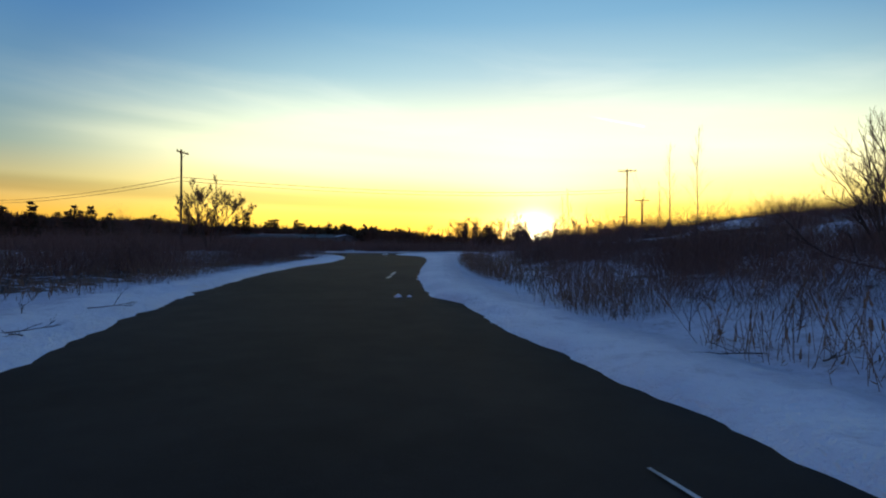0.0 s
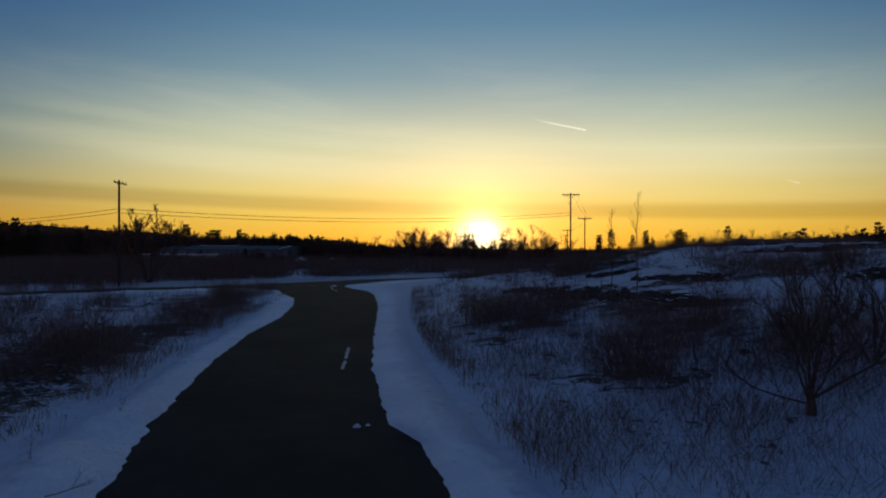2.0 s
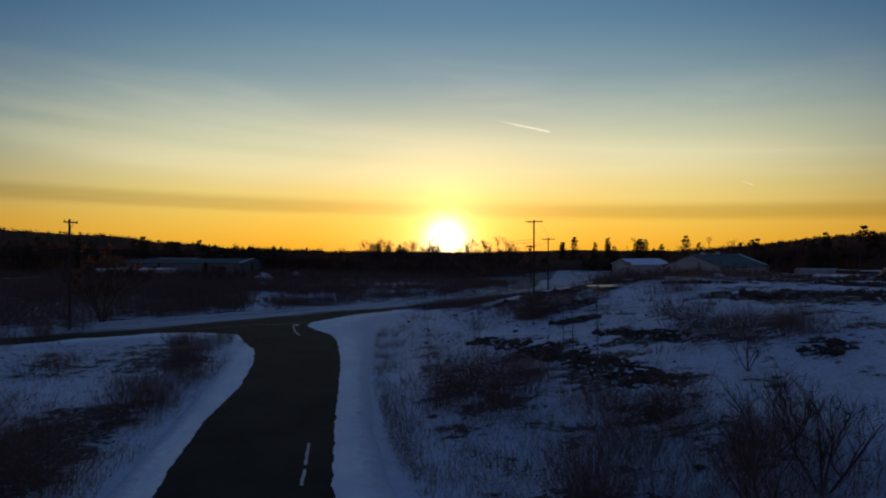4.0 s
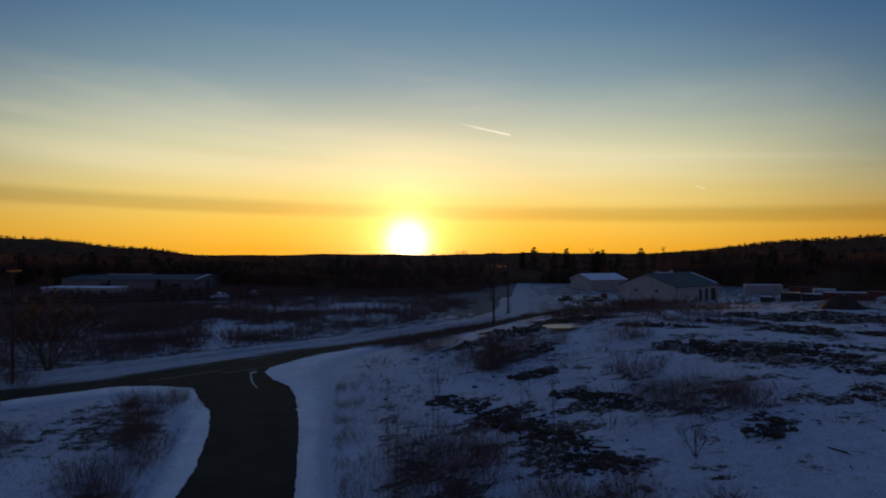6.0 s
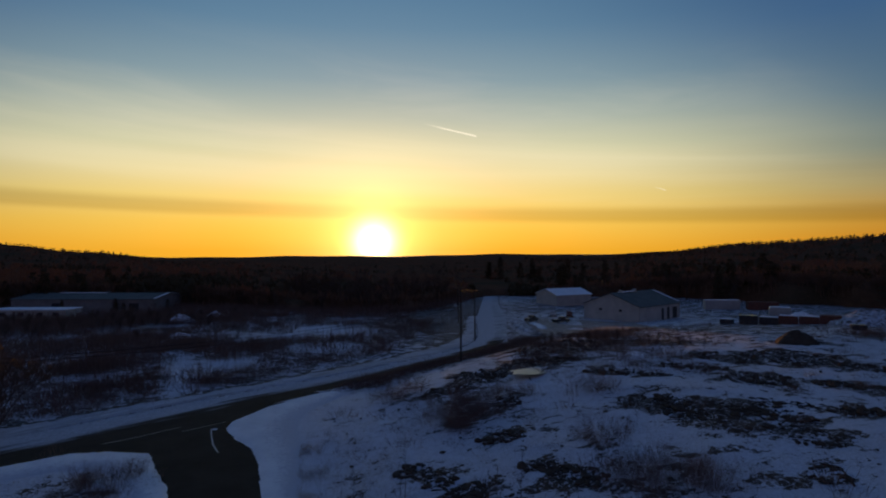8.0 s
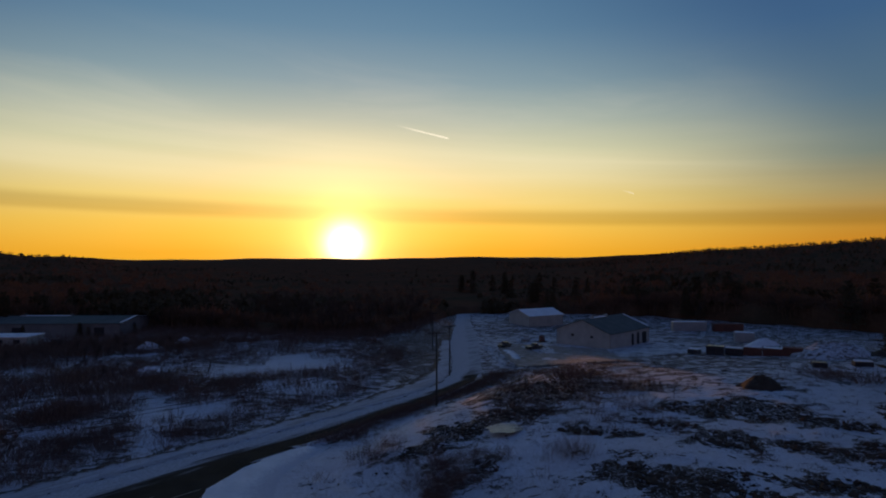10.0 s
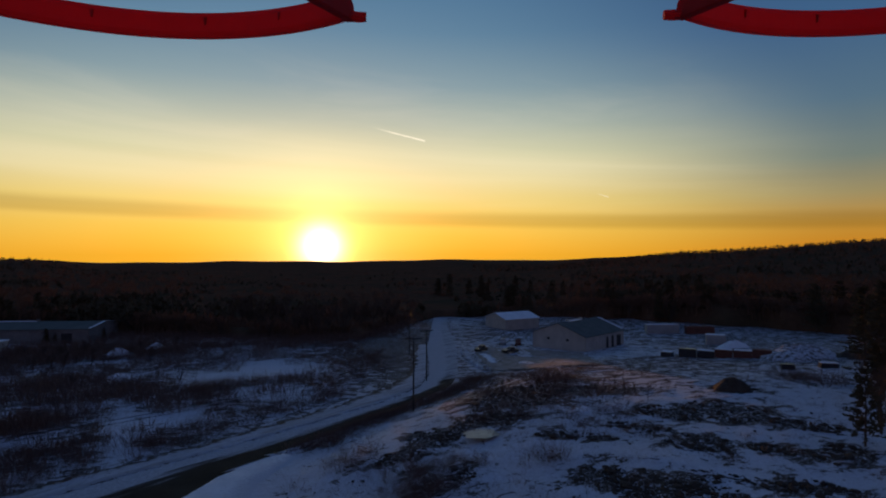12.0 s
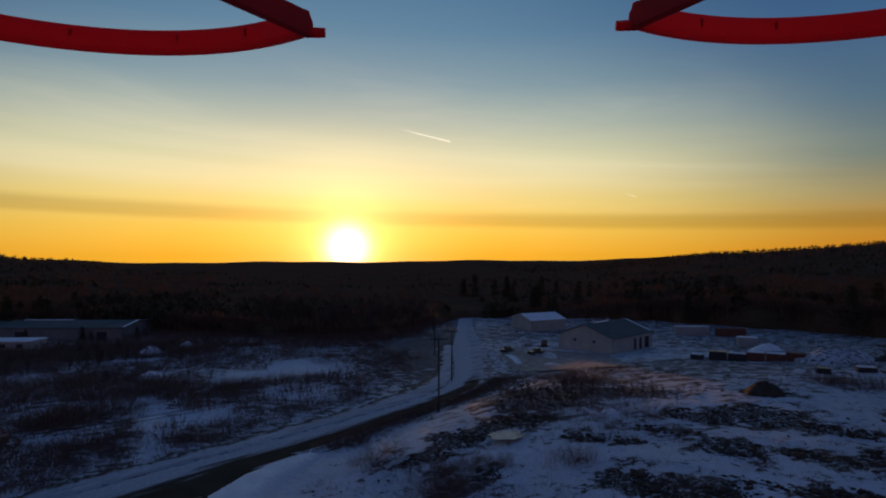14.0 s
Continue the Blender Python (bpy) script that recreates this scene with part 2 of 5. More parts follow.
def main_road_build(k, bsdf, where, out):
    asphalt_build(k, bsdf, where, out)
    under = bsdf.inputs["Base Color"].links[0].from_socket
    sep = k.n("ShaderNodeSeparateXYZ")
    k.put(sep.inputs[0], where)
    att = k.n("ShaderNodeAttribute")
    att.attribute_name = "across"
    drift = k.noise(k.mapped(k.mapped(where, rot=(0, 0, radians(-30))), (0.12, 1.0, 1)), 0.9, 6, 0.65)
    packed = k.math("ADD", drift, k.remap(sep.outputs[1], 106, 128, 0.0, 0.42))
    packed = k.math("ADD", packed, k.remap(att.outputs["Fac"], 0.62, 0.05, 0.0, 0.7, "LINEAR"))
    grit = k.noise(where, 2.4, 5, 0.7)
    white = k.mix(k.remap(grit, 0.35, 0.65), (0.50, 0.52, 0.56, 1), (0.36, 0.37, 0.39, 1))
    k.put(bsdf.inputs["Base Color"], k.mix(k.remap(packed, 0.68, 0.95), under, white))


def bark_build(a, b, spec=0.25):
    def build(k, bsdf, where, out):
        f = k.noise(k.mapped(where, (6, 6, 1.2)), 2.0, 4, 0.65)
        k.put(bsdf.inputs["Base Color"], k.mix(k.remap(f, 0.3, 0.7), (*a, 1), (*b, 1)))
        bsdf.inputs["Roughness"].default_value = 0.75
        bsdf.inputs["Specular IOR Level"].default_value = spec
        bsdf.inputs["IOR"].default_value = 1.0 if spec < 0.09 else 1.45
        bump(k, bsdf, f, 0.4, 0.02)

    return build


def woods_build(k, bsdf, where, out):
    """Bare winter canopy from afar: grey-brown twigs with dark conifers among them."""
    kind = k.noise(where, 0.018, 4, 0.6)
    clump = k.noise(where, 0.16, 5, 0.7)
    twig = k.noise(where, 1.1, 4, 0.75)
    c = k.mix(k.remap(clump, 0.3, 0.7), (0.090, 0.052, 0.031, 1), (0.135, 0.078, 0.048, 1))
    c = k.mix(k.remap(kind, 0.5, 0.62), c, (0.080, 0.060, 0.036, 1))
    k.put(bsdf.inputs["Base Color"], k.mix(k.math("MULTIPLY", k.remap(twig, 0.5, 0.7), 0.4), c, (0.16, 0.095, 0.06, 1)))
    bsdf.inputs["Roughness"].default_value = 1.0
    bsdf.inputs["Specular IOR Level"].default_value = 0.0
    bsdf.inputs["IOR"].default_value = 1.0


def dirty_snow_build(k, bsdf, where, out):
    """Old ploughed snow, grey with road grit, with soil showing through at its thin edges."""
    mid = k.noise(where, 1.1, 7, 0.7, 0.5)
    grit = k.noise(where, 7.0, 4, 0.7)
    c = k.mix(k.remap(mid, 0.35, 0.6), (0.66, 0.70, 0.76, 1), (0.34, 0.33, 0.33, 1))
    c = k.mix(k.remap(k.math("ADD", mid, k.math("MULTIPLY", grit, 0.3)), 0.66, 0.74), c, (0.10, 0.078, 0.06, 1))
    k.put(bsdf.inputs["Base Color"], c)
    bsdf.inputs["Roughness"].default_value = 0.85
    bsdf.inputs["Specular IOR Level"].default_value = 0.15
    bump(k, bsdf, k.math("ADD", mid, k.math("MULTIPLY", grit, 0.3)), 0.7, 0.12)


def verge_build(k, bsdf, where, out):
    """Packed, drifted snow beside a road, greyed by grit in long streaks."""
    drift = k.noise(k.mapped(k.mapped(where, rot=(0, 0, radians(-32))), (0.10, 1.0, 1)), 1.1, 6, 0.6)
    mid = k.noise(where, 1.3, 6, 0.65, 0.4)
    c = k.mix(k.remap(drift, 0.35, 0.7), (0.50, 0.515, 0.56, 1), (0.30, 0.295, 0.30, 1))
    c = k.mix(k.math("MULTIPLY", k.remap(mid, 0.50, 0.72), 0.6), c, (0.24, 0.21, 0.19, 1))
    att = k.n("ShaderNodeAttribute")
    att.attribute_name = "across"
    thin = k.math("ADD", k.remap(att.outputs["Fac"], 0.35, 1.0, 0.0, 0.62, "LINEAR"), k.math("SUBTRACT", k.noise(where, 0.9, 6, 0.7, 0.6), 0.5))
    c = k.mix(k.remap(thin, 0.30, 0.42), c, (0.085, 0.062, 0.048, 1))
    k.put(bsdf.inputs["Base Color"], c)
    bsdf.inputs["Roughness"].default_value = 0.8
    bsdf.inputs["Specular IOR Level"].default_value = 0.15
    bump(k, bsdf, mid, 0.6, 0.10)


SNOW = material("snow", snow_build)
VERGE_SNOW = material("packed_verge_snow", verge_build)
DIRTY_SNOW = material("gritty_old_snow", dirty_snow_build)
GROUND = material("patchy_snow_ground", ground_build)
ASPHALT = material("asphalt", asphalt_build)
MAIN_ROAD = material("snow_dusted_asphalt", main_road_build)
BARK = material("dark_bark", bark_build((0.06, 0.043, 0.033), (0.13, 0.095, 0.072), 0.1))
TWIG = material("shrub_twigs", bark_build((0.12, 0.075, 0.058), (0.22, 0.145, 0.115), 0.2))


def treetop_build(k, bsdf, where, out):
    """Masses of thin twigs, which let some of the light behind them through."""
    bark_build((0.15, 0.088, 0.058), (0.22, 0.135, 0.09), 0.03)(k, bsdf, where, out)
    thin = k.n("ShaderNodeBsdfTranslucent")
    thin.inputs[0].default_value = (0.12, 0.055, 0.026, 1)
    mixed = k.n("ShaderNodeMixShader")
    mixed.inputs[0].default_value = 0.12
    k.put(mixed.inputs[1], bsdf.outputs[0])
    k.put(mixed.inputs[2], thin.outputs[0])
    k.put(out.inputs[0], mixed.outputs[0])


TREETOP = material("treetop_twigs", treetop_build)
STRAW = material("dry_stalks", bark_build((0.15, 0.10, 0.068), (0.30, 0.21, 0.14), 0.08))
NEEDLE = material("pine_needles", bark_build((0.075, 0.064, 0.038), (0.12, 0.10, 0.062), 0.08))
WOODS = material("winter_woods", woods_build)
POLE_WOOD = material("weathered_pole_wood", bark_build((0.042, 0.032, 0.025), (0.095, 0.075, 0.06), 0.1))
BIRCH = material("pale_birch_bark", bark_build((0.09, 0.078, 0.068), (0.20, 0.18, 0.16), 0.1))
PAINT = plain("worn_road_paint", (0.62, 0.62, 0.59), (0.22, 0.22, 0.21), 0.7, 6.0)
STEEL = plain("pale_sheet_steel", (0.50, 0.49, 0.44), (0.36, 0.35, 0.32), 0.55, 0.4)
GREY_STEEL = plain("grey_sheet_steel", (0.24, 0.235, 0.225), (0.17, 0.165, 0.16), 0.8, 0.4, spec=0.15)
ROOF_GREEN = plain("grey_green_roof", (0.09, 0.11, 0.10), (0.15, 0.165, 0.15), 0.9, 0.3, spec=0.1)
DARK = plain("dark_opening", (0.02, 0.02, 0.022), (0.04, 0.038, 0.036), 0.6, 1.0)
RUST = plain("rust_red_steel", (0.20, 0.075, 0.05), (0.11, 0.05, 0.038), 0.75, 1.2)
WIRE = plain("black_cable", (0.02, 0.02, 0.02), (0.03, 0.03, 0.03), 0.8, 3.0, spec=0.1)
CERAMIC = plain("insulator", (0.16, 0.12, 0.10), (0.10, 0.08, 0.07), 0.6, 8.0, spec=0.2)


# ---------------------------------------------------------------- mesh helpers
def mesh_object(name, verts, faces, mat, parent=None, smooth=False, label=""):
    me = bpy.data.meshes.new(name)
    me.from_pydata([tuple(map(float, v)) for v in verts], [], [tuple(map(int, f)) for f in faces])
    me.materials.append(mat)
    if smooth:
        me.polygons.foreach_set("use_smooth", [True] * len(me.polygons))
    ob = new(name, me)
    ob.parent = parent
    if label:
        ob["label"] = label
    return ob


def part(name, bm, mat, parent=None, label="", smooth=False):
    me = bpy.data.meshes.new(name)
    bm.to_mesh(me)
    bm.free()
    me.materials.append(mat)
    if smooth:
        me.polygons.foreach_set("use_smooth", [True] * len(me.polygons))
    ob = new(name, me)
    ob.parent = parent
    if label:
        ob["label"] = label
    return ob


def box_bm(size, at=(0, 0, 0), bevel=0.0, turn=0.0, bm=None):
    bm = bm or bmesh.new()
    m = Matrix.Translation(at) @ Matrix.Rotation(turn, 4, "Z") @ Matrix.Diagonal((*size, 1))
    made = bmesh.ops.create_cube(bm, size=1.0, matrix=m)
    if bevel:
        edges = list({ed for v in made["verts"] for ed in v.link_edges})
        bmesh.ops.bevel(bm, geom=edges, offset=bevel, segments=2, affect="EDGES")
    return bm


def smooth01(a, b, x):
    t = np.clip((np.asarray(x, float) - a) / (b - a), 0, 1)
    return t * t * (3 - 2 * t)


class Tubes:
    """Collects tapered tubes (trunks, limbs, twigs, stalks) into one mesh."""

    def __init__(self):
        self.v, self.f = [], []

    def tube(self, pts, r0, r1, sides=4):
        base, n = len(self.v), len(pts)
        for i, p in enumerate(pts):
            q = Vector(pts[min(i + 1, n - 1)]) - Vector(pts[max(i - 1, 0)])
            q = q.normalized() if q.length > 1e-6 else Vector((0, 0, 1))
            a = q.orthogonal().normalized()
            b = q.cross(a)
            r = r0 + (r1 - r0) * i / (n - 1)
            for s in range(sides):
                w = 2 * math.pi * s / sides
                self.v.append(Vector(p) + (a * math.cos(w) + b * math.sin(w)) * r)
        for i in range(n - 1):
            for s in range(sides):
                c, d = base + i * sides + s, base + i * sides + (s + 1) % sides
                self.f.append((c, d, d + sides, c + sides))
        self.f.append(tuple(base + (n - 1) * sides + s for s in range(sides)))

    def leaf(self, p, d, length, width):
        """A thin, slightly folded spray of needles or a blade."""
        b = len(self.v)
        d = Vector(d).normalized()
        s = d.orthogonal().normalized() * width
        up = d.cross(s).normalized() * width * 0.5
        p = Vector(p)
        self.v += [p, p + d * length * 0.5 + s, p + d * length, p + d * length * 0.5 - s, p + d * length * 0.5 + up]
        self.f += [(b, b + 1, b + 4), (b + 1, b + 2, b + 4), (b + 2, b + 3, b + 4), (b + 3, b, b + 4)]

    def done(self, name, mat, parent=None, label=""):
        return mesh_object(name, self.v, self.f, mat, parent, False, label)


# ---------------------------------------------------------------- lie of the land
MAIN_Y = (2, 33, 49, 62, 71, 78, 83.5, 90, 95.5, 101.5, 108.5, 116, 127.5, 142, 160, 178, 220, 300)
MAIN_X = (-150, -88, -60, -40, -25, -12, -3, 5, 13, 22, 31, 39, 46.5, 52.5, 58.5, 66, 83, 114)


def land(x, y):
    """Height of the ground."""
    x, y = np.asarray(x, float), np.asarray(y, float)
    z = 0.5 * (1 - np.exp(-np.maximum(y, -25) / 28)) - 1.2 * smooth01(110, 175, y)
    side = (x - np.interp(y, MAIN_Y, MAIN_X)) * 0.72
    hill = np.clip((x - 2.2) / 40, 0, 1)
    hill = 5.2 * (0.55 * hill + 0.45 * hill * hill * (3 - 2 * hill))
    hill = hill * smooth01(-35, 34, y) * (1 - smooth01(66, 148, y)) * np.where(y > 30, smooth01(5, 30, side), 1)
    hill = hill * (1 - 0.6 * smooth01(100, 220, x))
    z = z + hill
    far = np.hypot(x, y)
    bear = np.degrees(np.arctan2(x, y))
    z = z - 0.0075 * np.clip(far - 600, 0, 3000) * (1 - 0.4 * smooth01(8, 22, bear) - 0.6 * smooth01(28, 40, bear))
    z = z + 4.6 * smooth01(320, 1400, far) * smooth01(26, 40, bear)
    z = z + (4.5 * np.sin(bear * 0.33 + 0.6) + 2.5 * np.sin(bear * 0.9 + 1)) * smooth01(1100, 2100, far) * smooth01(-16, -8, bear) * smooth01(44, 34, bear)
    z = z + (19 * smooth01(-10, -15.5, bear) + 17 * smooth01(-16, -22, bear) + 10 * smooth01(-22, -31, bear)) * smooth01(700, 1500, far) * smooth01(-150, -110, bear)
    z = z + (20 * smooth01(36, 44, bear) + 30 * smooth01(42, 64, bear)) * smooth01(500, 1500, far) * (1 - smooth01(100, 160, bear))
    return z


def rough(x, y, scale, seed=0.0):
    return noise.noise(Vector((x * scale + seed, y * scale - seed, seed * 0.37)))


def axis(dense_lo, dense_hi, step, lo, hi, grow=1.16):
    out = list(np.arange(dense_lo, dense_hi + 1e-6, step))
    s, v = step, dense_hi
    while v < hi:
        s = min(s * grow, 160)
        v += s
        out.append(v)
    s, v, left = step, dense_lo, []
    while v > lo:
        s = min(s * grow, 160)
        v -= s
        left.append(v)
    return np.array(left[::-1] + out)


# thickets of brush and heaps of soil and rubble: x, y, half width, half depth, bearing
BRUSH = [(8.0, 32.7, 3.3, 5.3, 14), (19.7, 61.9, 4.1, 7, 18), (12.2, 26.6, 3.1, 2.6, 25), (14.5, 21.5, 2.6, 3.0, 34), (15.8, 18.6, 1.8, 3.0, 40),
         (8.5, 18.7, 1.3, 1.9, 25), (26.3, 36.0, 4.0, 3.3, 36), (26.4, 38.2, 2.5, 2.2, 34), (28.7, 34.3, 2.2, 2.7, 39), (9.8, 34.6, 2.2, 2.0, 16)]
BRUSH_LEFT = [(-14.0, 29.5, 2.4, 2.5, -25), (-14.4, 25.9, 1.6, 1.6, -28), (-11.7, 34.3, 1.9, 2.5, -18), (-13.9, 55.3, 2.4, 3.0, -14), (-34.8, 60.2, 5.0, 6.0, -30),
              (-32.5, 67.1, 4.5, 3.5, -26), (-14.4, 53.1, 1.6, 3.0, -15), (-11.8, 42.7, 1.5, 2.7, -15), (-12.6, 23.5, 1.6, 2.2, -20),
              (-15.5, 20.5, 2.2, 1.6, -30), (-18.5, 27.0, 3.0, 1.8, -30), (-13.2, 38.5, 1.8, 2.4, -18), (-13.4, 47.5, 1.6, 2.6, -14), (-24.0, 46.0, 4.0, 1.8, -28), (-21.0, 33.5, 3.2, 1.6, -28)]
BRUSH_HILL = [(27.4, 44.5, 2.5, 2.4, 31), (25.9, 61.9, 2.8, 1.9, 23), (34.2, 57.5, 2.3, 2.2, 31), (18.9, 57.8, 3.9, 3.3, 19), (14.6, 72.4, 4.1, 3.6, 12),
              (9.4, 20.2, 2.3, 4.2, 25), (7.2, 37.4, 2.5, 5, 11), (14.0, 24.9, 3.2, 3.0, 29), (19.9, 59.3, 3.4, 5, 18)]
BRUSH_LOW = [(11.5, 14.5, 3.5, 3, 30), (9.5, 17.5, 3, 3.5, 28), (14, 18, 3.5, 3.5, 36), (7.5, 24, 2.5, 5, 16), (17, 15, 3, 3, 44), (6.6, 12.5, 1.6, 3, 24), (9, 10.5, 2.2, 2, 40)]
BRUSH_FAR = [(59.3, 95.8, 5, 5, 32), (24.3, 95.1, 3, 3, 15), (13.6, 83.0, 3, 2, 10), (-23.4, 96.7, 5.7, 8, -13), (-8.1, 93.8, 5.9, 4, -4), (-31.8, 112.1, 3.7, 12, -15),
             (-28.4, 118.3, 6.1, 11.5, -13), (-19.0, 134.5, 6.0, 9.7, -8), (-4.5, 128.6, 7.2, 7.1, -2), (-33.3, 153.7, 10.7, 9.9, -12), (98.5, 73.9, 4.0, 6, 53)]
DEBRIS = [(26.4, 73.0, 4.2, 3.4, 20), (20.8, 69.1, 4.0, 1.9, 17), (24.5, 59.5, 1.7, 2.2, 23), (35.5, 74.1, 5.3, 3.9, 26), (42.7, 82.7, 8, 6, 28), (36.9, 50.1, 3.5, 2.5, 37),
          (39.4, 45.4, 3.2, 2.7, 41), (52.9, 53.1, 4.0, 3.4, 45), (47.9, 43.1, 4.6, 2.1, 48), (59.9, 48.4, 4.0, 1.8, 51), (62.1, 44.7, 3.8, 2.1, 54)]
DEBRIS_MORE = [(68.3, 62.4, 6.6, 5.4, 48), (59.7, 65.2, 4.8, 3.3, 43), (43.4, 41.7, 3.1, 2.1, 46), (53.6, 38.6, 3.8, 2.4, 54), (41.1, 61.4, 4.9, 1.6, 34), (50.7, 61.4, 4.5, 1.6, 40),
               (53.2, 86.0, 14, 4.5, 32), (71.5, 53.7, 4.3, 2.3, 53), (67.0, 44.9, 2.6, 3.4, 56), (38.0, 47.9, 3.1, 3.5, 38), (40.2, 41.9, 3.6, 4.0, 43)]
DEBRIS_NEAR = [(41.3, 35.8, 2.3, 1.8, 49), (27.3, 29.5, 1.6, 1.3, 42), (22.2, 40.9, 2.2, 1.3, 28), (15.2, 41.1, 3.2, 1.8, 20), (15.7, 34.8, 1.9, 1.4, 24), (16.9, 30.4, 1.6, 1.0, 29),
               (20.5, 50.8, 2.3, 1.5, 22), (36.6, 30.8, 1.3, 1.6, 49), (80.4, 73.4, 3.5, 3.5, 48)]
DEBRIS_RIDGE = [(11.3, 48.4, 1.5, 1.5, 13), (12.8, 45.4, 1.5, 1.5, 16), (14.1, 42.1, 1.5, 1.5, 18), (15.0, 38.8, 1.5, 1.5, 21), (15.7, 35.8, 1.5, 1.5, 24), (16.2, 33.0, 1.5, 1.5, 26), (16.6, 30.4, 1.5, 1.5, 29), (20.6, 43.6, 1.6, 1.0, 25), (22.0, 41.4, 1.6, 1.0, 28), (23.3, 38.9, 1.6, 1.0, 31)]
CLEAR = [(-15.1, 106.1, 2.1, 12.9, -8), (-14.5, 92.1, 1.7, 4.2, -8), (13.7, 150.8, 8.9, 10.4, 5), (8.6, 121.1, 5.7, 5.4, 4), (0.0, 143.9, 5.4, 4.6, 0), (-22.4, 151.5, 3.3, 5.1, -8),
         (-31.6, 156.6, 4.0, 5.1, -11), (-27.3, 101.1, 4.3, 3.9, -15), (-8.5, 108.9, 4.1, 5.7, -4), (-28.3, 121.5, 8.5, 3.8, -13), (30.5, 62.3, 6.5, 1.6, 26), (-17.2, 40.2, 5.5, 4.5, -23), (46.7, 43.4, 3.1, 4, 47)]


def inside(zone, x, y):
    """1 in the middle of a zone, 0 at and beyond its edge."""
    cx, cy, rw, rd, az = zone
    c, s = math.cos(radians(az)), math.sin(radians(az))
    x = x + 1.6 * np.sin(y * 0.9 + cx) + 0.9 * np.sin(y * 2.3 + cy)
    y = y + 1.1 * np.sin(x * 0.8 + cy) + 0.7 * np.sin(x * 2.1 + cx)
    u, v = (x - cx) * c - (y - cy) * s, (x - cx) * s + (y - cy) * c
    return np.clip(1.35 - np.hypot(u / (rw * 1.15), v / (rd * 1.15)), 0, 1)


def bareness(x, y):
    """How much of the ground shows through the snow: 0 none, 1 all."""
    side = (x - np.interp(y, MAIN_Y, MAIN_X)) * 0.72
    b = np.full(np.shape(x), 0.27)
    b = b + 0.06 * smooth01(14, 26, x) * smooth01(20, 34, y) * smooth01(8, 16, side)
    b = b + 0.12 * smooth01(-9.5, -12, x) * smooth01(62, 52, y)
    beyond = smooth01(3, -6, side) * smooth01(40, 70, y)
    b = b + beyond * 0.22
    b = b + 0.25 * smooth01(60, 100, y) * smooth01(20, 45, x)
    b = b + 0.3 * smooth01(5.5, 7, side) * smooth01(13, 9, side) * smooth01(80, 86, y) * smooth01(126, 112, y)
    verge = smooth01(0.0, 2.0, x - 2.0) * smooth01(12, 5, x) * smooth01(64, 50, y)
    verge = verge + smooth01(-9, -11, x) * smooth01(-22, -14, x) * smooth01(60, 50, y) * 1.5
    b = b + 0.16 * verge
    for zone in BRUSH + BRUSH_LEFT + BRUSH_HILL + BRUSH_FAR:
        b = b + 0.12 * inside(zone, x, y)
    for zone in DEBRIS + DEBRIS_MORE + DEBRIS_NEAR + DEBRIS_RIDGE:
        b = b + 0.33 * np.minimum(inside(zone, x, y) * 1.5, 1)
    for zone in CLEAR:
        b = b - 0.36 * np.minimum(inside(zone, x, y) * 1.5, 1)
    edge = np.interp(y, (0, 7, 14, 23, 29, 47, 59, 63, 68), (5.5, 4.0, 2.4, 1.4, 0.9, 1.5, 2.4, 2.2, 0.5))
    b = b - 0.3 * smooth01(4.5, 0.0, x - edge) * smooth01(-4, -1, x) * smooth01(80, 70, y)
    b = b - 0.07 * smooth01(27, 18, y) * smooth01(3, 6, x)
    edge = np.interp(y, (0, 18, 30, 46, 56), (-8.8, -9.1, -9.5, -10.4, -13.4))
    b = b - 0.35 * smooth01(3.5, 0.2, edge - x) * smooth01(62, 56, y) * smooth01(1, -1, x)
    yard = smooth01(62, 70, x) * smooth01(118, 124, y) * smooth01(185, 170, y) * smooth01(135, 120, x)
    b = b * (1 - yard) + 0.45 * yard
    return np.clip(b, 0.05, 0.74)


def build_ground():
    xs, ys = axis(-34, 78, 0.6, -4400, 4400), axis(-4, 112, 0.6, -900, 4700)
    X, Y = np.meshgrid(xs, ys)
    Z = land(X, Y)
    main = np.abs((X - np.interp(Y, MAIN_Y, MAIN_X)) * (0.48 + 0.24 * smooth01(88, 112, Y)))
    junction = np.hypot((X + 10) / 13, (Y - 70) / 9)
    lane = np.abs(X + 3.6)
    keep = np.where((Y > 30) & (Y < 240), smooth01(6, 12, main), 1) * np.where(Y < 66, smooth01(6.0, 9.5, lane), np.where(Y < 80, smooth01(5.5, 8.0, lane), 1))
    keep = keep * smooth01(0.85, 1.25, junction)
    for j in range(len(ys)):
        for i in range(len(xs)):
            x, y = xs[i], ys[j]
            if -60 < x < 180 and -20 < y < 230:
                Z[j, i] += keep[j, i] * (0.28 * rough(x, y, 0.12) + 0.16 * rough(x, y, 0.45, 7) + 0.06 * rough(x, y, 1.3, 3)) - (1 - keep[j, i]) * 0.07
    nx = len(xs)
    verts = np.stack([X.ravel(), Y.ravel(), Z.ravel()], 1)
    faces = [(j * nx + i, j * nx + i + 1, (j + 1) * nx + i + 1, (j + 1) * nx + i) for j in range(len(ys) - 1) for i in range(nx - 1)]
    ob = mesh_object("ground", verts, faces, GROUND, smooth=True)
    att = ob.data.attributes.new("bare", "FLOAT", "POINT")
    att.data.foreach_set("value", bareness(X, Y).ravel())
    tagged(ob, "frozen rough field under thin patchy old snow", "ground", kind="structure")


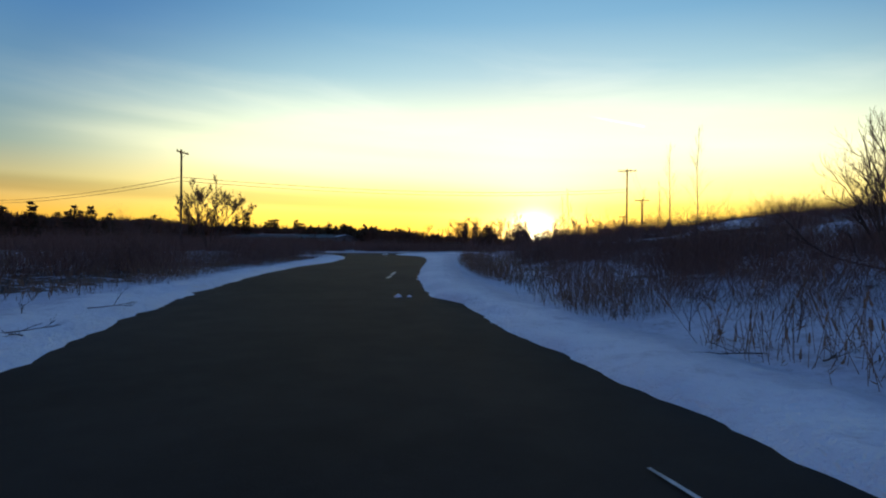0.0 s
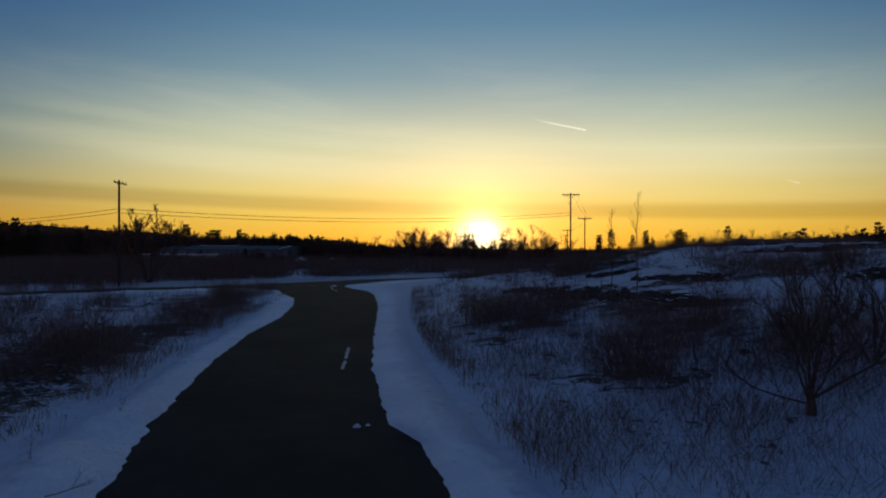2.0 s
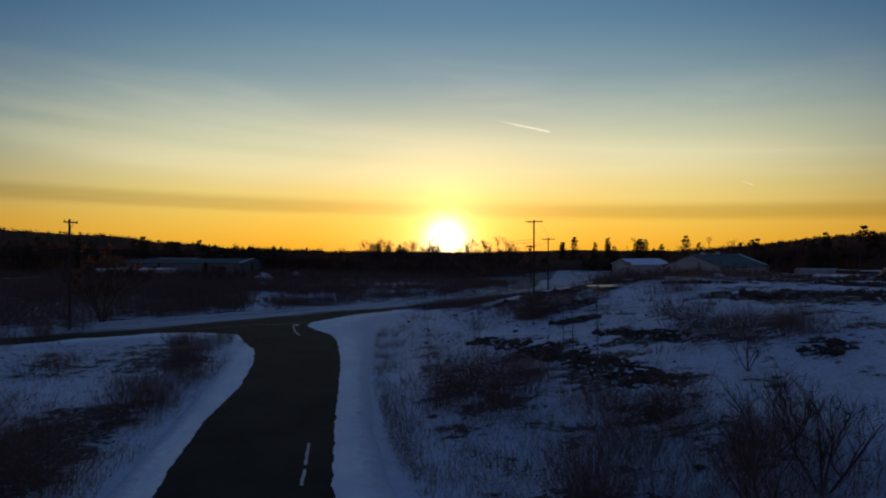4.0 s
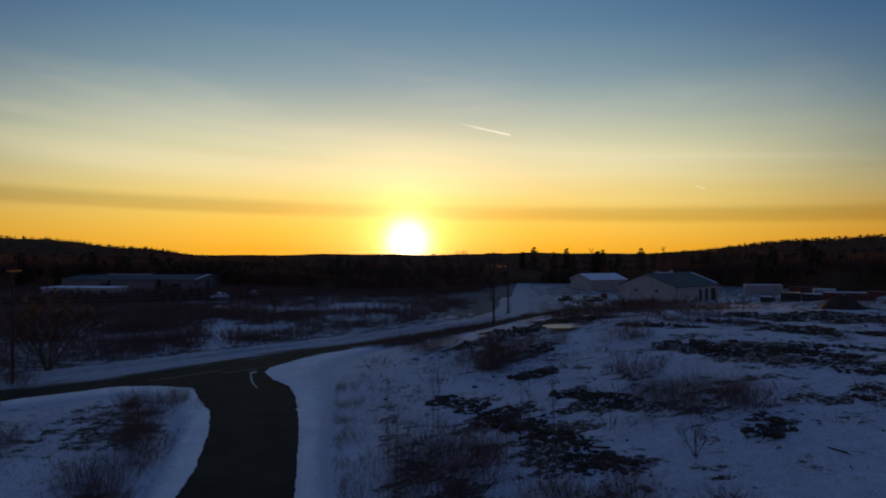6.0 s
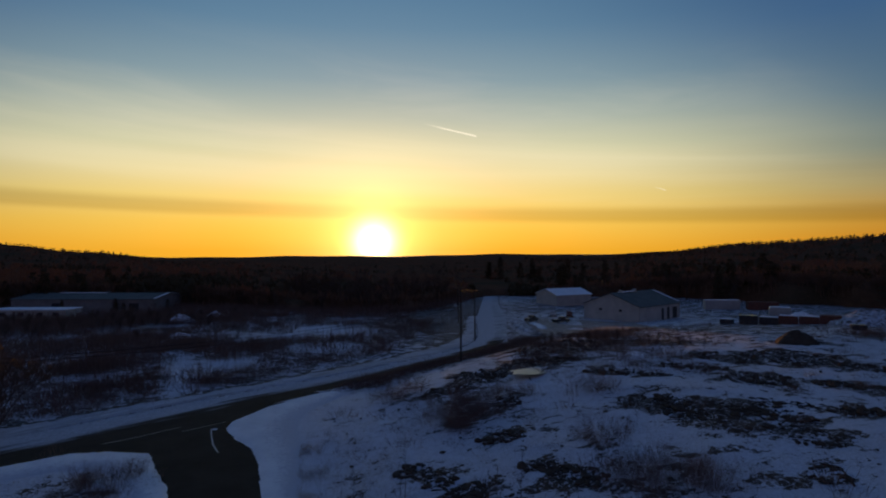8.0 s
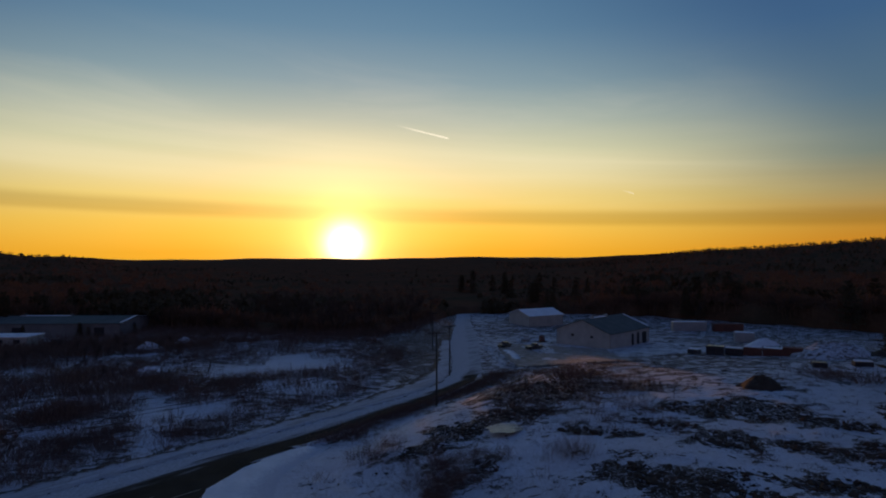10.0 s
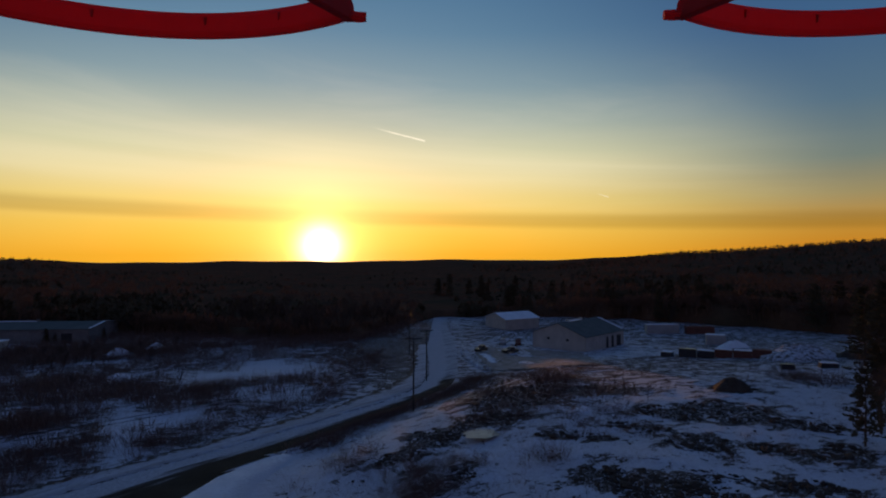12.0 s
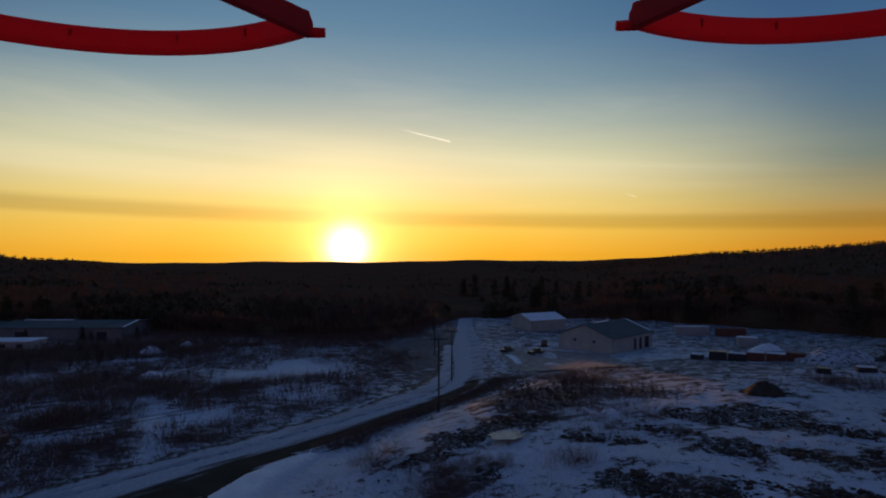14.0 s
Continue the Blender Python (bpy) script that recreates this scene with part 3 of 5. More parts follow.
def along(pts, n):
    """n points evenly along a line of points."""
    p = np.array(pts, float)
    d = np.r_[0, np.cumsum(np.hypot(*np.diff(p, axis=0).T))]
    t = np.linspace(0, d[-1], n)
    return np.stack([np.interp(t, d, p[:, i]) for i in range(2)], 1)


def strip(name, left, right, n, across, mat, lift, label, category, kind="structure", ragged=0.0, crown=0.0, seed=0.0):
    """A long sheet between two lines, on the land; crown heaps it up between its edges."""
    a, b = along(left, n), along(right, n)
    verts, faces = [], []
    for i in range(n):
        d = b[i] - a[i]
        wob = ragged * (rough(a[i][0], a[i][1], 0.9, seed) + 0.7 * rough(a[i][0], a[i][1], 2.9, seed + 5))
        wob2 = ragged * 1.6 * (rough(b[i][0], b[i][1], 0.5, seed + 9) + 0.6 * rough(b[i][0], b[i][1], 1.7, seed + 2))
        w = max(np.hypot(*d), 0.01)
        for s in range(across + 1):
            t = s / across
            off = wob * (1 - t) + wob2 * t
            p = a[i] + d * t + d / w * off
            z = float(land(p[0], p[1])) + lift
            if crown:
                z += crown * min(1, 5 * t) * min(1, 3.5 * (1 - t)) * (1 + 0.6 * rough(p[0], p[1], 0.6, seed) + 0.35 * rough(p[0], p[1], 1.9, seed + 3)) + 0.03 * rough(p[0], p[1], 3.1, seed)
                z -= (0.05 if s == 0 else 0.12 if s == across else 0)
            verts.append((p[0], p[1], z))
    q = across + 1
    for i in range(n - 1):
        for s in range(across):
            faces.append((i * q + s, i * q + s + 1, (i + 1) * q + s + 1, (i + 1) * q + s))
    ob = mesh_object(name, verts, faces, mat, smooth=True)
    att = ob.data.attributes.new("across", "FLOAT", "POINT")
    att.data.foreach_set("value", [s / across for i in range(n) for s in range(q)])
    return tagged(ob, label, category, kind=kind)


build_ground()
strip("access_road", [(-5.2, -25), (-6.3, 0), (-8.2, 20), (-9.0, 40), (-11, 53), (-15, 63), (-22, 71)], [(6.5, -25), (4.2, 0), (1.0, 18), (0.0, 40), (0.2, 56), (0, 70), (3, 80)],
      120, 12, ASPHALT, 0.0, "dark bare asphalt access road between snow banks", "road")
MAIN_LEFT = [(-150, 6), (-92, 37), (-60, 53), (-30, 71), (-19, 77.6), (-13.7, 80.8), (-7.5, 84.2), (-0.4, 88.2), (8, 93), (18, 98.8), (29.5, 106.4), (38.5, 115), (44.5, 126), (49.5, 140), (55.5, 158), (62, 176), (80, 222), (111, 301)]
MAIN_RIGHT = [(-145, -6), (-87, 25), (-55, 42), (-26, 61.5), (-13, 66), (-4, 74), (-0.5, 79), (3.2, 81.4), (7, 83.6), (11.6, 86.4), (22, 93), (35, 103.6), (44, 112.2), (51, 124), (57.5, 140), (63, 154), (70, 172), (86, 220), (117, 300)]
strip("main_road", MAIN_LEFT, MAIN_RIGHT, 260, 8, MAIN_ROAD, 0.012, "asphalt main road dusted with packed snow", "road")
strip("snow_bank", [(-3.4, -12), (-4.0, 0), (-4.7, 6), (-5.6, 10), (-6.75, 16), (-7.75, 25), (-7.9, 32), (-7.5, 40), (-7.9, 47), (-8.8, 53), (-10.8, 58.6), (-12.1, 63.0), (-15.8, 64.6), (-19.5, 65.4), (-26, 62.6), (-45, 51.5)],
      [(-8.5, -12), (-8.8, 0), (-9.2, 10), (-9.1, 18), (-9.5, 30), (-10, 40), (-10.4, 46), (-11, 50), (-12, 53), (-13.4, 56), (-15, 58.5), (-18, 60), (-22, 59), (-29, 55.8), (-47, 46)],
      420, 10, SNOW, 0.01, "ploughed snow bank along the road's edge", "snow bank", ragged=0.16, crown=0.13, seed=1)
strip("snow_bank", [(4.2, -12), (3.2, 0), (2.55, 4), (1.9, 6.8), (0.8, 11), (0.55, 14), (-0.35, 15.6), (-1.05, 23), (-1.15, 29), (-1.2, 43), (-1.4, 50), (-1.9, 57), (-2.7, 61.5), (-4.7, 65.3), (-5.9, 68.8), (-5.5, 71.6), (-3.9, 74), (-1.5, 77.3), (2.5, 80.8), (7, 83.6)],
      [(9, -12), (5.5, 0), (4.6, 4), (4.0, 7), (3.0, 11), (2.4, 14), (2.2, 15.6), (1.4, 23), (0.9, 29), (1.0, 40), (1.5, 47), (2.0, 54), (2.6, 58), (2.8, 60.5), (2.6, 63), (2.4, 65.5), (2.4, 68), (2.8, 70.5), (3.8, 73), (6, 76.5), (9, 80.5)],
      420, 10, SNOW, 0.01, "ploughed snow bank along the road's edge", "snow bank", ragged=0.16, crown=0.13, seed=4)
strip("snow_bank", [(5, 83.0), (8, 84.6), (11.6, 86.8), (22, 93.3), (35, 103.9), (44, 112.6)], [(5.8, 82.2), (8.8, 83.8), (12.4, 86.0), (22.8, 92.5), (35.8, 103.1), (44.8, 111.8)],
      200, 6, DIRTY_SNOW, 0.03, "gritty low snow bank along the main road", "snow bank", ragged=0.4, crown=0.12, seed=14)
strip("snow_verge", [(-92, 36.6), (-60, 52.6), (-30, 70.6), (-19.2, 77.9), (-14, 81.2), (-7.8, 84.6), (-0.7, 88.6), (7.7, 93.4), (17.7, 99.2), (29.1, 106.8), (38.1, 115.4), (44.1, 126.2), (49.2, 140), (55.2, 158), (62, 175)],
      [(-94, 42.5), (-62, 58), (-33, 76), (-20.2, 82.8), (-14.5, 86.2), (-8.2, 89.4), (-0.6, 93.8), (8.3, 99.2), (19.0, 106.8), (32.0, 117.2), (40.2, 129.5), (45.4, 141), (51, 158.6), (58, 176.2)],
      460, 12, VERGE_SNOW, 0.02, "wide smooth snow-covered verge along the main road's far edge", "snow bank", ragged=0.8, crown=0.10, seed=8)


# ---------------------------------------------------------------- woods and far hills
def canopy(bear):
    """Height of the woods' top over the ground, by bearing in degrees."""
    return np.interp(bear, [-75, -28, -18, -8, -3, 2, 15, 31, 37, 48, 130], [12.5, 11.6, 9.4, 8.0, 7.0, 4.9, 4.6, 4.8, 9.4, 11.5, 11.5])


def build_woods():
    """The far canopy: one bumpy sheet that starts at the edge of the fields and reaches the hills."""
    bears = np.radians(np.concatenate([np.arange(-75, -40, 1.2), np.arange(-40, 75, 0.42), np.arange(75, 130, 1.5)]))
    edge = np.interp(np.degrees(bears), [-75, -40, -25, -16, -4, 6, 13, 16.5, 20, 24, 33, 48, 56, 66, 90, 130], [260, 262, 262, 258, 225, 205, 206, 238, 264, 270, 275, 262, 250, 235, 200, 190])
    rows = [0, 0.6, 2, 5, 9, 14, 20, 27, 35, 44, 54, 66, 80, 96, 115, 138, 165, 195, 230, 270, 320, 380, 450, 530, 620, 720, 840, 980, 1140, 1330, 1550, 1800, 2100, 2500, 3000, 3500, 4000]
    verts, faces = [], []
    for r, d in enumerate(rows):
        for b, e0 in zip(bears, edge):
            e0 = e0 + 9 * rough(b * 40, 0, 0.5, 3)
            x, y = math.sin(b) * (e0 + d), math.cos(b) * (e0 + d)
            far = e0 + d
            h = float(land(x, y))
            top = float(canopy(math.degrees(b)))
            tall = top * min(1, 0.06 + d / 3.0) if d < 3 else top + 1.2 * min(1, d / 900)
            tall *= 0.84 + 0.20 * rough(x, y, 0.05, 2) + 0.07 * rough(x, y, 0.21, 4)
            verts.append((x, y, h - 0.3 + (tall * 0.86 if d else 0)))
    n = len(bears)
    for r in range(len(rows) - 1):
        for i in range(n - 1):
            faces.append((r * n + i, r * n + i + 1, (r + 1) * n + i + 1, (r + 1) * n + i))
    ob = mesh_object("far_woods", verts, faces, WOODS, smooth=True)
    tagged(ob, "dark leafless winter woods reaching to low hills", "woods", kind="stuff")


build_woods()


# ---------------------------------------------------------------- utility poles
def utility_pole(x, y, height, arm_turn, arms=1, kind_label=""):
    z = float(land(x, y))
    pole = tagged(new("utility_pole"), kind_label or "weathered wooden utility pole with a crossarm", "utility pole", "poles along the main road")
    pole.location = (x, y, z)
    t = Tubes()
    t.tube([(0, 0, -0.3), (0.01, 0, height * 0.5), (0, 0, height)], 0.17, 0.11, 10)
    t.done("pole_shaft", POLE_WOOD, pole)
    for a in range(arms):
        zz = height - 0.35 - a * 1.1
        bm = box_bm((2.9, 0.12, 0.16), (0, -0.15, zz), 0.012)
        arm = part("crossarm", bm, POLE_WOOD, pole)
        arm.rotation_euler[2] = arm_turn
        for off in (-1.32, -0.5, 0.5, 1.32):
            s = Tubes()
            s.tube([(off, -0.14, zz + 0.05), (off, -0.14, zz + 0.16)], 0.018, 0.018, 6)
            s.tube([(off, -0.14, zz + 0.15), (off, -0.14, zz + 0.20), (off, -0.14, zz + 0.29)], 0.055, 0.035, 8)
            ins = s.done("insulator", CERAMIC, arm)
        s = Tubes()
        s.tube([(-0.75, -0.14, zz - 0.05), (0, -0.14, zz - 0.65)], 0.02, 0.02, 5)
        s.tube([(0.75, -0.14, zz - 0.05), (0, -0.14, zz - 0.65)], 0.02, 0.02, 5)
        b = s.done("arm_brace", POLE_WOOD, pole)
        b.rotation_euler[2] = arm_turn
    return pole


utility_pole(-31.3, 69.0, 12.3, radians(88), 1)
utility_pole(30.0, 93.5, 13.0, radians(-12), 1)
utility_pole(41.9, 120.6, 11.4, radians(-14), 1)


def wire(name, a, b, sag, radius, label):
    a, b = Vector(a), Vector(b)
    pts = []
    for i in range(25):
        t = i / 24
        p = a.lerp(b, t)
        p.z -= sag * 4 * t * (1 - t)
        pts.append(p)
    w = Tubes()
    w.tube(pts, radius, radius, 5)
    tagged(w.done(name, WIRE), label, "cable")


def pole_head(x, y, height, off, turn, down=0.1):
    return (x + off * math.cos(turn), y + off * math.sin(turn), float(land(x, y)) + height - down)


POLES = ((-31.3, 69.0, 12.3), (30.0, 93.5, 13.0), (41.9, 120.6, 11.4), (50.5, 160.0, 11.0), (67.0, 214.0, 11.0))
utility_pole(50.5, 160.0, 11.0, radians(-10), 1)
utility_pole(67.0, 214.0, 11.0, radians(-12), 1)
for drop in (3.3, 3.75):
    wire("overhead_cable", pole_head(*POLES[0], 0.2, 0, drop), pole_head(*POLES[1], 0.2, 0, drop), 1.1, 0.028, "thin black overhead cable sagging between wooden poles")
    wire("overhead_cable", pole_head(*POLES[0], -0.2, 0, drop), (-92.0, 112.0, 9.4 - (drop - 3.3)), 0.9, 0.028, "thin black overhead cable leading away over the field")
for i in (1, 2, 3):
    for off in (-1.1, 0.45, 1.1):
        wire("power_line", pole_head(*POLES[i], off, radians(0), 0.08), pole_head(*POLES[i + 1], off, radians(-8), 0.08), 0.7, 0.016, "thin power line strung along the main road")


# ---------------------------------------------------------------- sheds and yards
def slab(name, size, at, mat, parent, bevel=0.02, label=""):
    return part(name, box_bm(size, at, bevel), mat, parent, label)


def shed(x, y, wide, long, eave, ridge, turn, label, snow_roof=False, ribs=26, STEEL=STEEL):
    z = float(land(x, y)) - 0.15
    top = tagged(new("warehouse"), label, "warehouse")
    top.matrix_world = Matrix.Translation((x, y, z)) @ Matrix.Rotation(turn, 4, "Z")
    w, l = wide / 2, long / 2
    v = [(-l, -w, 0), (l, -w, 0), (l, w, 0), (-l, w, 0), (-l, -w, eave), (l, -w, eave), (l, w, eave), (-l, w, eave), (-l, 0, ridge), (l, 0, ridge)]
    for wall_name, loop in (("wall", (0, 1, 5, 4)), ("wall", (2, 3, 7, 6)), ("gable_wall", (3, 0, 4, 8, 7)), ("gable_wall", (1, 2, 6, 9, 5))):
        outer = [Vector(v[q]) for q in loop]
        inner = [q - (outer[1] - outer[0]).cross(outer[2] - outer[0]).normalized() * 0.2 for q in outer]
        m = len(loop)
        mesh_object(wall_name, outer + inner, [tuple(range(m)), tuple(range(2 * m - 1, m - 1, -1))] + [(q, q + m, (q + 1) % m + m, (q + 1) % m) for q in range(m)], STEEL, top)
    # standing ribs of the cladding on the long front and the near gable
    bm = bmesh.new()
    for i in range(ribs + 1):
        box_bm((0.07, 0.06, eave - 0.1), (-l + long * i / ribs, -w - 0.025, eave / 2), bm=bm)
    part("cladding_ribs", bm, STEEL, top)
    o, th, slope = 0.45, 0.18, (ridge - eave) / w
    for s in (-1, 1):
        e = [(-l - o, s * (w + o), eave - slope * o), (l + o, s * (w + o), eave - slope * o), (l + o, 0, ridge), (-l - o, 0, ridge)]
        vv = [(a, b, c + 0.02) for a, b, c in e] + [(a, b, c + th) for a, b, c in e]
        ff = [(3, 2, 1, 0), (4, 5, 6, 7), (0, 1, 5, 4), (1, 2, 6, 5), (2, 3, 7, 6), (3, 0, 4, 7)]
        ff = ff if s < 0 else [tuple(reversed(q)) for q in ff]
        mesh_object("roof_slope", vv, ff, SNOW if snow_roof else ROOF_GREEN, top)
    if not snow_roof:
        # snow left lying on the verges and along the ridge
        for s in (-1, 1):
            part("roof_snow", box_bm((0.9, math.hypot(w, ridge - eave) * 0.9, 0.12), (0, 0, 0), 0.04), SNOW, top).matrix_local = (
                Matrix.Translation((l - 0.1, s * w / 2, (eave + ridge) / 2 + 0.22)) @ Matrix.Rotation(-s * math.atan(slope), 4, "X"))
        slab("roof_snow", (long * 0.35, 1.5, 0.14), (-l * 0.25, 0, ridge + 0.18), SNOW, top, 0.04)
        for px in (-l * 0.55, l * 0.1):
            slab("roof_vent", (0.9, 0.9, 0.8), (px, 0, ridge + 0.4), STEEL, top, 0.05)
    return top, w, l


def build_yard():
    turn = math.atan2(10, 21)
    top, w, l = shed(105.3, 155.0, 18.5, 24, 4.8, 8.2, turn, "pale metal-clad gable warehouse with a green-grey roof and dark doors")
    for px, dw, dh in ((1.2, 1.2, 3.6), (4.6, 1.3, 3.7), (8.6, 2.6, 3.6)):
        door = slab("door", (dw, 0.12, dh), (px, -w - 0.04, dh / 2 + 0.1), DARK, top)
        slab("door_frame", (dw + 0.3, 0.16, 0.16), (px, -w - 0.05, dh + 0.2), STEEL, top)
    for py in (-3.2, 3.4):
        slab("gable_window", (0.12, 0.9, 0.7), (-l - 0.05, py, 3.4), DARK, top)
    shed(108.5, 206, 14, 16, 4.2, 6.2, radians(8), "low pale warehouse with a snow-covered roof", True)
    top, w, l = shed(-62, 236, 22, 50, 4.8, 6.2, radians(-17), "long low grey industrial shed before the dark woods", STEEL=GREY_STEEL)
    for px in (-18, -9, 0, 9, 18):
        slab("bay_door", (3.4, 0.12, 3.4), (px, -w - 0.05, 1.8), DARK if px in (-9, 18) else GREY_STEEL, top)
    # flat-roofed office and trailers by the long shed
    z = float(land(-72, 208))
    low = tagged(new("low_building"), "flat-roofed low building with snow on its roof", "building")
    low.matrix_world = Matrix.Translation((-74, 211, z)) @ Matrix.Rotation(radians(-16), 4, "Z")
    slab("wall", (24, 8, 3.0), (0, 0, 1.45), STEEL, low, 0.04)
    slab("roof", (24.6, 8.6, 0.3), (0, 0, 3.1), SNOW, low, 0.08)
    for px in (-8, -2, 4, 9):
        slab("window", (1.8, 0.1, 1.2), (px, -4.03, 1.7), DARK, low)


def container(x, y, turn, size, paint, label, roof_snow=True, category="container", stack=0.0):
    name = category.replace(" ", "_")
    box = tagged(new(name), label, category, "containers and trailers in the yard")
    box.matrix_world = Matrix.Translation((x, y, float(land(x, y)) - 0.1 + stack)) @ Matrix.Rotation(radians(turn), 4, "Z")
    sx, sy, sz = size
    slab("body", size, (0, 0, sz / 2 + 0.1), paint, box, 0.04)
    bm = bmesh.new()
    for i in range(int(sx / 0.6) + 1):
        box_bm((0.16, 0.06, sz - 0.3), (-sx / 2 + 0.12 + i * (sx - 0.24) / int(sx / 0.6), -sy / 2 - 0.02, sz / 2 + 0.1), bm=bm)
    part("side_ribs", bm, paint, box)
    for s in (-1, 1):
        slab("end_door", (0.07, sy / 2 - 0.12, sz - 0.3), (-sx / 2 - 0.03, s * sy / 4, sz / 2 + 0.1), paint, box)
    if roof_snow:
        slab("roof_snow", (sx - 0.1, sy - 0.1, 0.16), (0, 0, sz + 0.17), SNOW, box, 0.06)
    return box


def truck(x, y, turn, paint, label, long=5.2):
    car = tagged(new("pickup_truck"), label, "truck", "vehicles parked in the yard")
    car.matrix_world = Matrix.Translation((x, y, float(land(x, y)) + 0.02)) @ Matrix.Rotation(radians(turn), 4, "Z")
    slab("body", (long, 1.9, 0.62), (0, 0, 0.72), paint, car, 0.12)
    bm = box_bm((1.9, 1.7, 0.72), (0.35, 0, 1.36))
    for v in bm.verts:
        if v.co.z > 1.5:
            v.co.x = 0.35 + (v.co.x - 0.35) * 0.68
            v.co.y *= 0.86
    bmesh.ops.bevel(bm, geom=list(bm.edges), offset=0.06, segments=2, affect="EDGES")
    cab = part("cab", bm, paint, car)
    slab("windscreen", (0.05, 1.3, 0.45), (1.14, 0, 1.36), DARK, car)
    for s in (-1, 1):
        slab("side_window", (1.1, 0.05, 0.38), (0.3, s * 0.81, 1.4), DARK, car)
        slab("headlight", (0.06, 0.35, 0.16), (long / 2, s * 0.65, 0.85), CERAMIC, car, 0.02)
        for px in (-long * 0.31, long * 0.31):
            bm = bmesh.new()
            bmesh.ops.create_cone(bm, cap_ends=True, segments=16, radius1=0.37, radius2=0.37, depth=0.24, matrix=Matrix.Translation((px, s * 0.86, 0.37)) @ Matrix.Rotation(math.pi / 2, 4, "X"))
            wheel = part("wheel", bm, WIRE, car)
            bm = bmesh.new()
            bmesh.ops.create_cone(bm, cap_ends=True, segments=12, radius1=0.2, radius2=0.2, depth=0.26, matrix=Matrix.Translation((px, s * 0.865, 0.37)) @ Matrix.Rotation(math.pi / 2, 4, "X"))
            part("rim", bm, STEEL, wheel)
    return car


def heap(name, x, y, rx, ry, high, mat, label, category, seed, sharp=1.0, sink=0.25):
    n, rings = 30, 12
    verts, faces = [], []
    z0 = float(land(x, y)) - sink
    for r in range(rings + 1):
        t = r / rings
        for i in range(n):
            a = 2 * math.pi * i / n
            wob = 1 + 0.22 * rough(math.cos(a) * 2 + seed, math.sin(a) * 2, 1.0, seed)
            px, py = x + rx * (1 - t) * wob * math.cos(a), y + ry * (1 - t) * wob * math.sin(a)
            zz = high * (t ** sharp if t < 1 else 1) * (1 + 0.25 * rough(px, py, 0.9, seed)) + 0.12 * high * rough(px, py, 2.3, seed + 3) * min(1, t * 3)
            verts.append((px, py, z0 + zz))
    for r in range(rings):
        for i in range(n):
            a, b = r * n + i, r * n + (i + 1) % n
            faces.append((a, b, b + n, a + n))
    tagged(mesh_object(name, verts, faces, mat), label, category)


SOIL = plain("dark_soil", (0.045, 0.034, 0.026), (0.10, 0.076, 0.058), 0.95, 0.8, grain=12, deep=0.05, spec=0.1)
DARK_PAINT = plain("dark_car_paint", (0.03, 0.03, 0.035), (0.06, 0.055, 0.055), 0.35, 0.8)
WHITE_PAINT = plain("dull_white_paint", (0.42, 0.42, 0.41), (0.30, 0.30, 0.29), 0.5, 0.5)

build_yard()
container(152, 170, -19, (12.0, 2.5, 3.2), WHITE_PAINT, "long white box trailer with snow on top", True, "trailer")
container(163, 163, -24, (10.0, 2.5, 2.8), RUST, "rust-brown box trailer behind the warehouse", False, "trailer")
for x, y, t, sx, sz, paint, snowy, words in ((109.6, 113.6, -48, 4.0, 2.2, DARK_PAINT, False, "dark steel container standing in the snow"), (112.4, 110.4, -50, 3.9, 1.7, DARK_PAINT, True, "low dark steel container standing in the snow"),
                                             (115.0, 107.4, -51, 3.8, 2.0, RUST, True, "rust-red steel container with snow on its lid"), (117.7, 104.2, -50, 4.0, 1.8, RUST, True, "rust-red steel container with snow on its lid"),
                                             (120.3, 101.0, -51, 4.0, 2.1, RUST, False, "rust-red steel container with a bare lid"), (106.6, 117.4, -60, 2.6, 1.3, DARK_PAINT, True, "small dark skip beside the containers")):
    container(x, y, t, (sx, 2.2, sz), paint, words, snowy)
container(144.5, 138.0, -40, (5.5, 3.2, 3.0), WHITE_PAINT, "white site cabin with a snowy flat roof", True, "site cabin")
container(107, 84, -38, (2.4, 1.7, 1.1), DARK_PAINT, "low dark steel skip on the snow", False, "skip")
container(115.5, 81.5, -36, (3.2, 1.8, 1.1), DARK_PAINT, "low dark steel skip on the snow", True, "skip")
truck(72.0, 156.5, 35, DARK_PAINT, "dark pickup truck parked on packed snow")
truck(78.0, 149.5, 12, DARK_PAINT, "dark parked pickup truck with dusty paint")
truck(84.5, 167.0, 60, WHITE_PAINT, "pale pickup truck parked beside the warehouse")
truck(88.5, 164.0, 62, RUST, "red-brown truck parked beside the warehouse")
heap("snow_mound", -28.2, 186.4, 4.8, 4.0, 2.9, DIRTY_SNOW, "ploughed snow pile in the brown field", "snow pile", 3, 0.8)
heap("snow_mound", -19.3, 195.0, 4.6, 3.6, 2.6, DIRTY_SNOW, "ploughed snow pile in the brown field", "snow pile", 5, 0.8)
heap("snow_mound", -0.5, 198.0, 2.0, 2.0, 1.6, DIRTY_SNOW, "small snow pile at the edge of the woods", "snow pile", 6, 0.8)
heap("snow_mound", -23.0, 151.5, 3.6, 2.4, 1.5, SNOW, "low heap of snow among dry brush", "snow pile", 7, 0.7)
heap("snow_mound", 140.5, 127.5, 5.6, 3.2, 2.4, SNOW, "lumpy snow pile behind rusty containers", "snow pile", 8, 0.6)
heap("soil_mound", 80.4, 73.4, 3.6, 2.8, 2.3, SOIL, "dark heap of soil on the snowy hill", "soil heap", 9, 0.6)
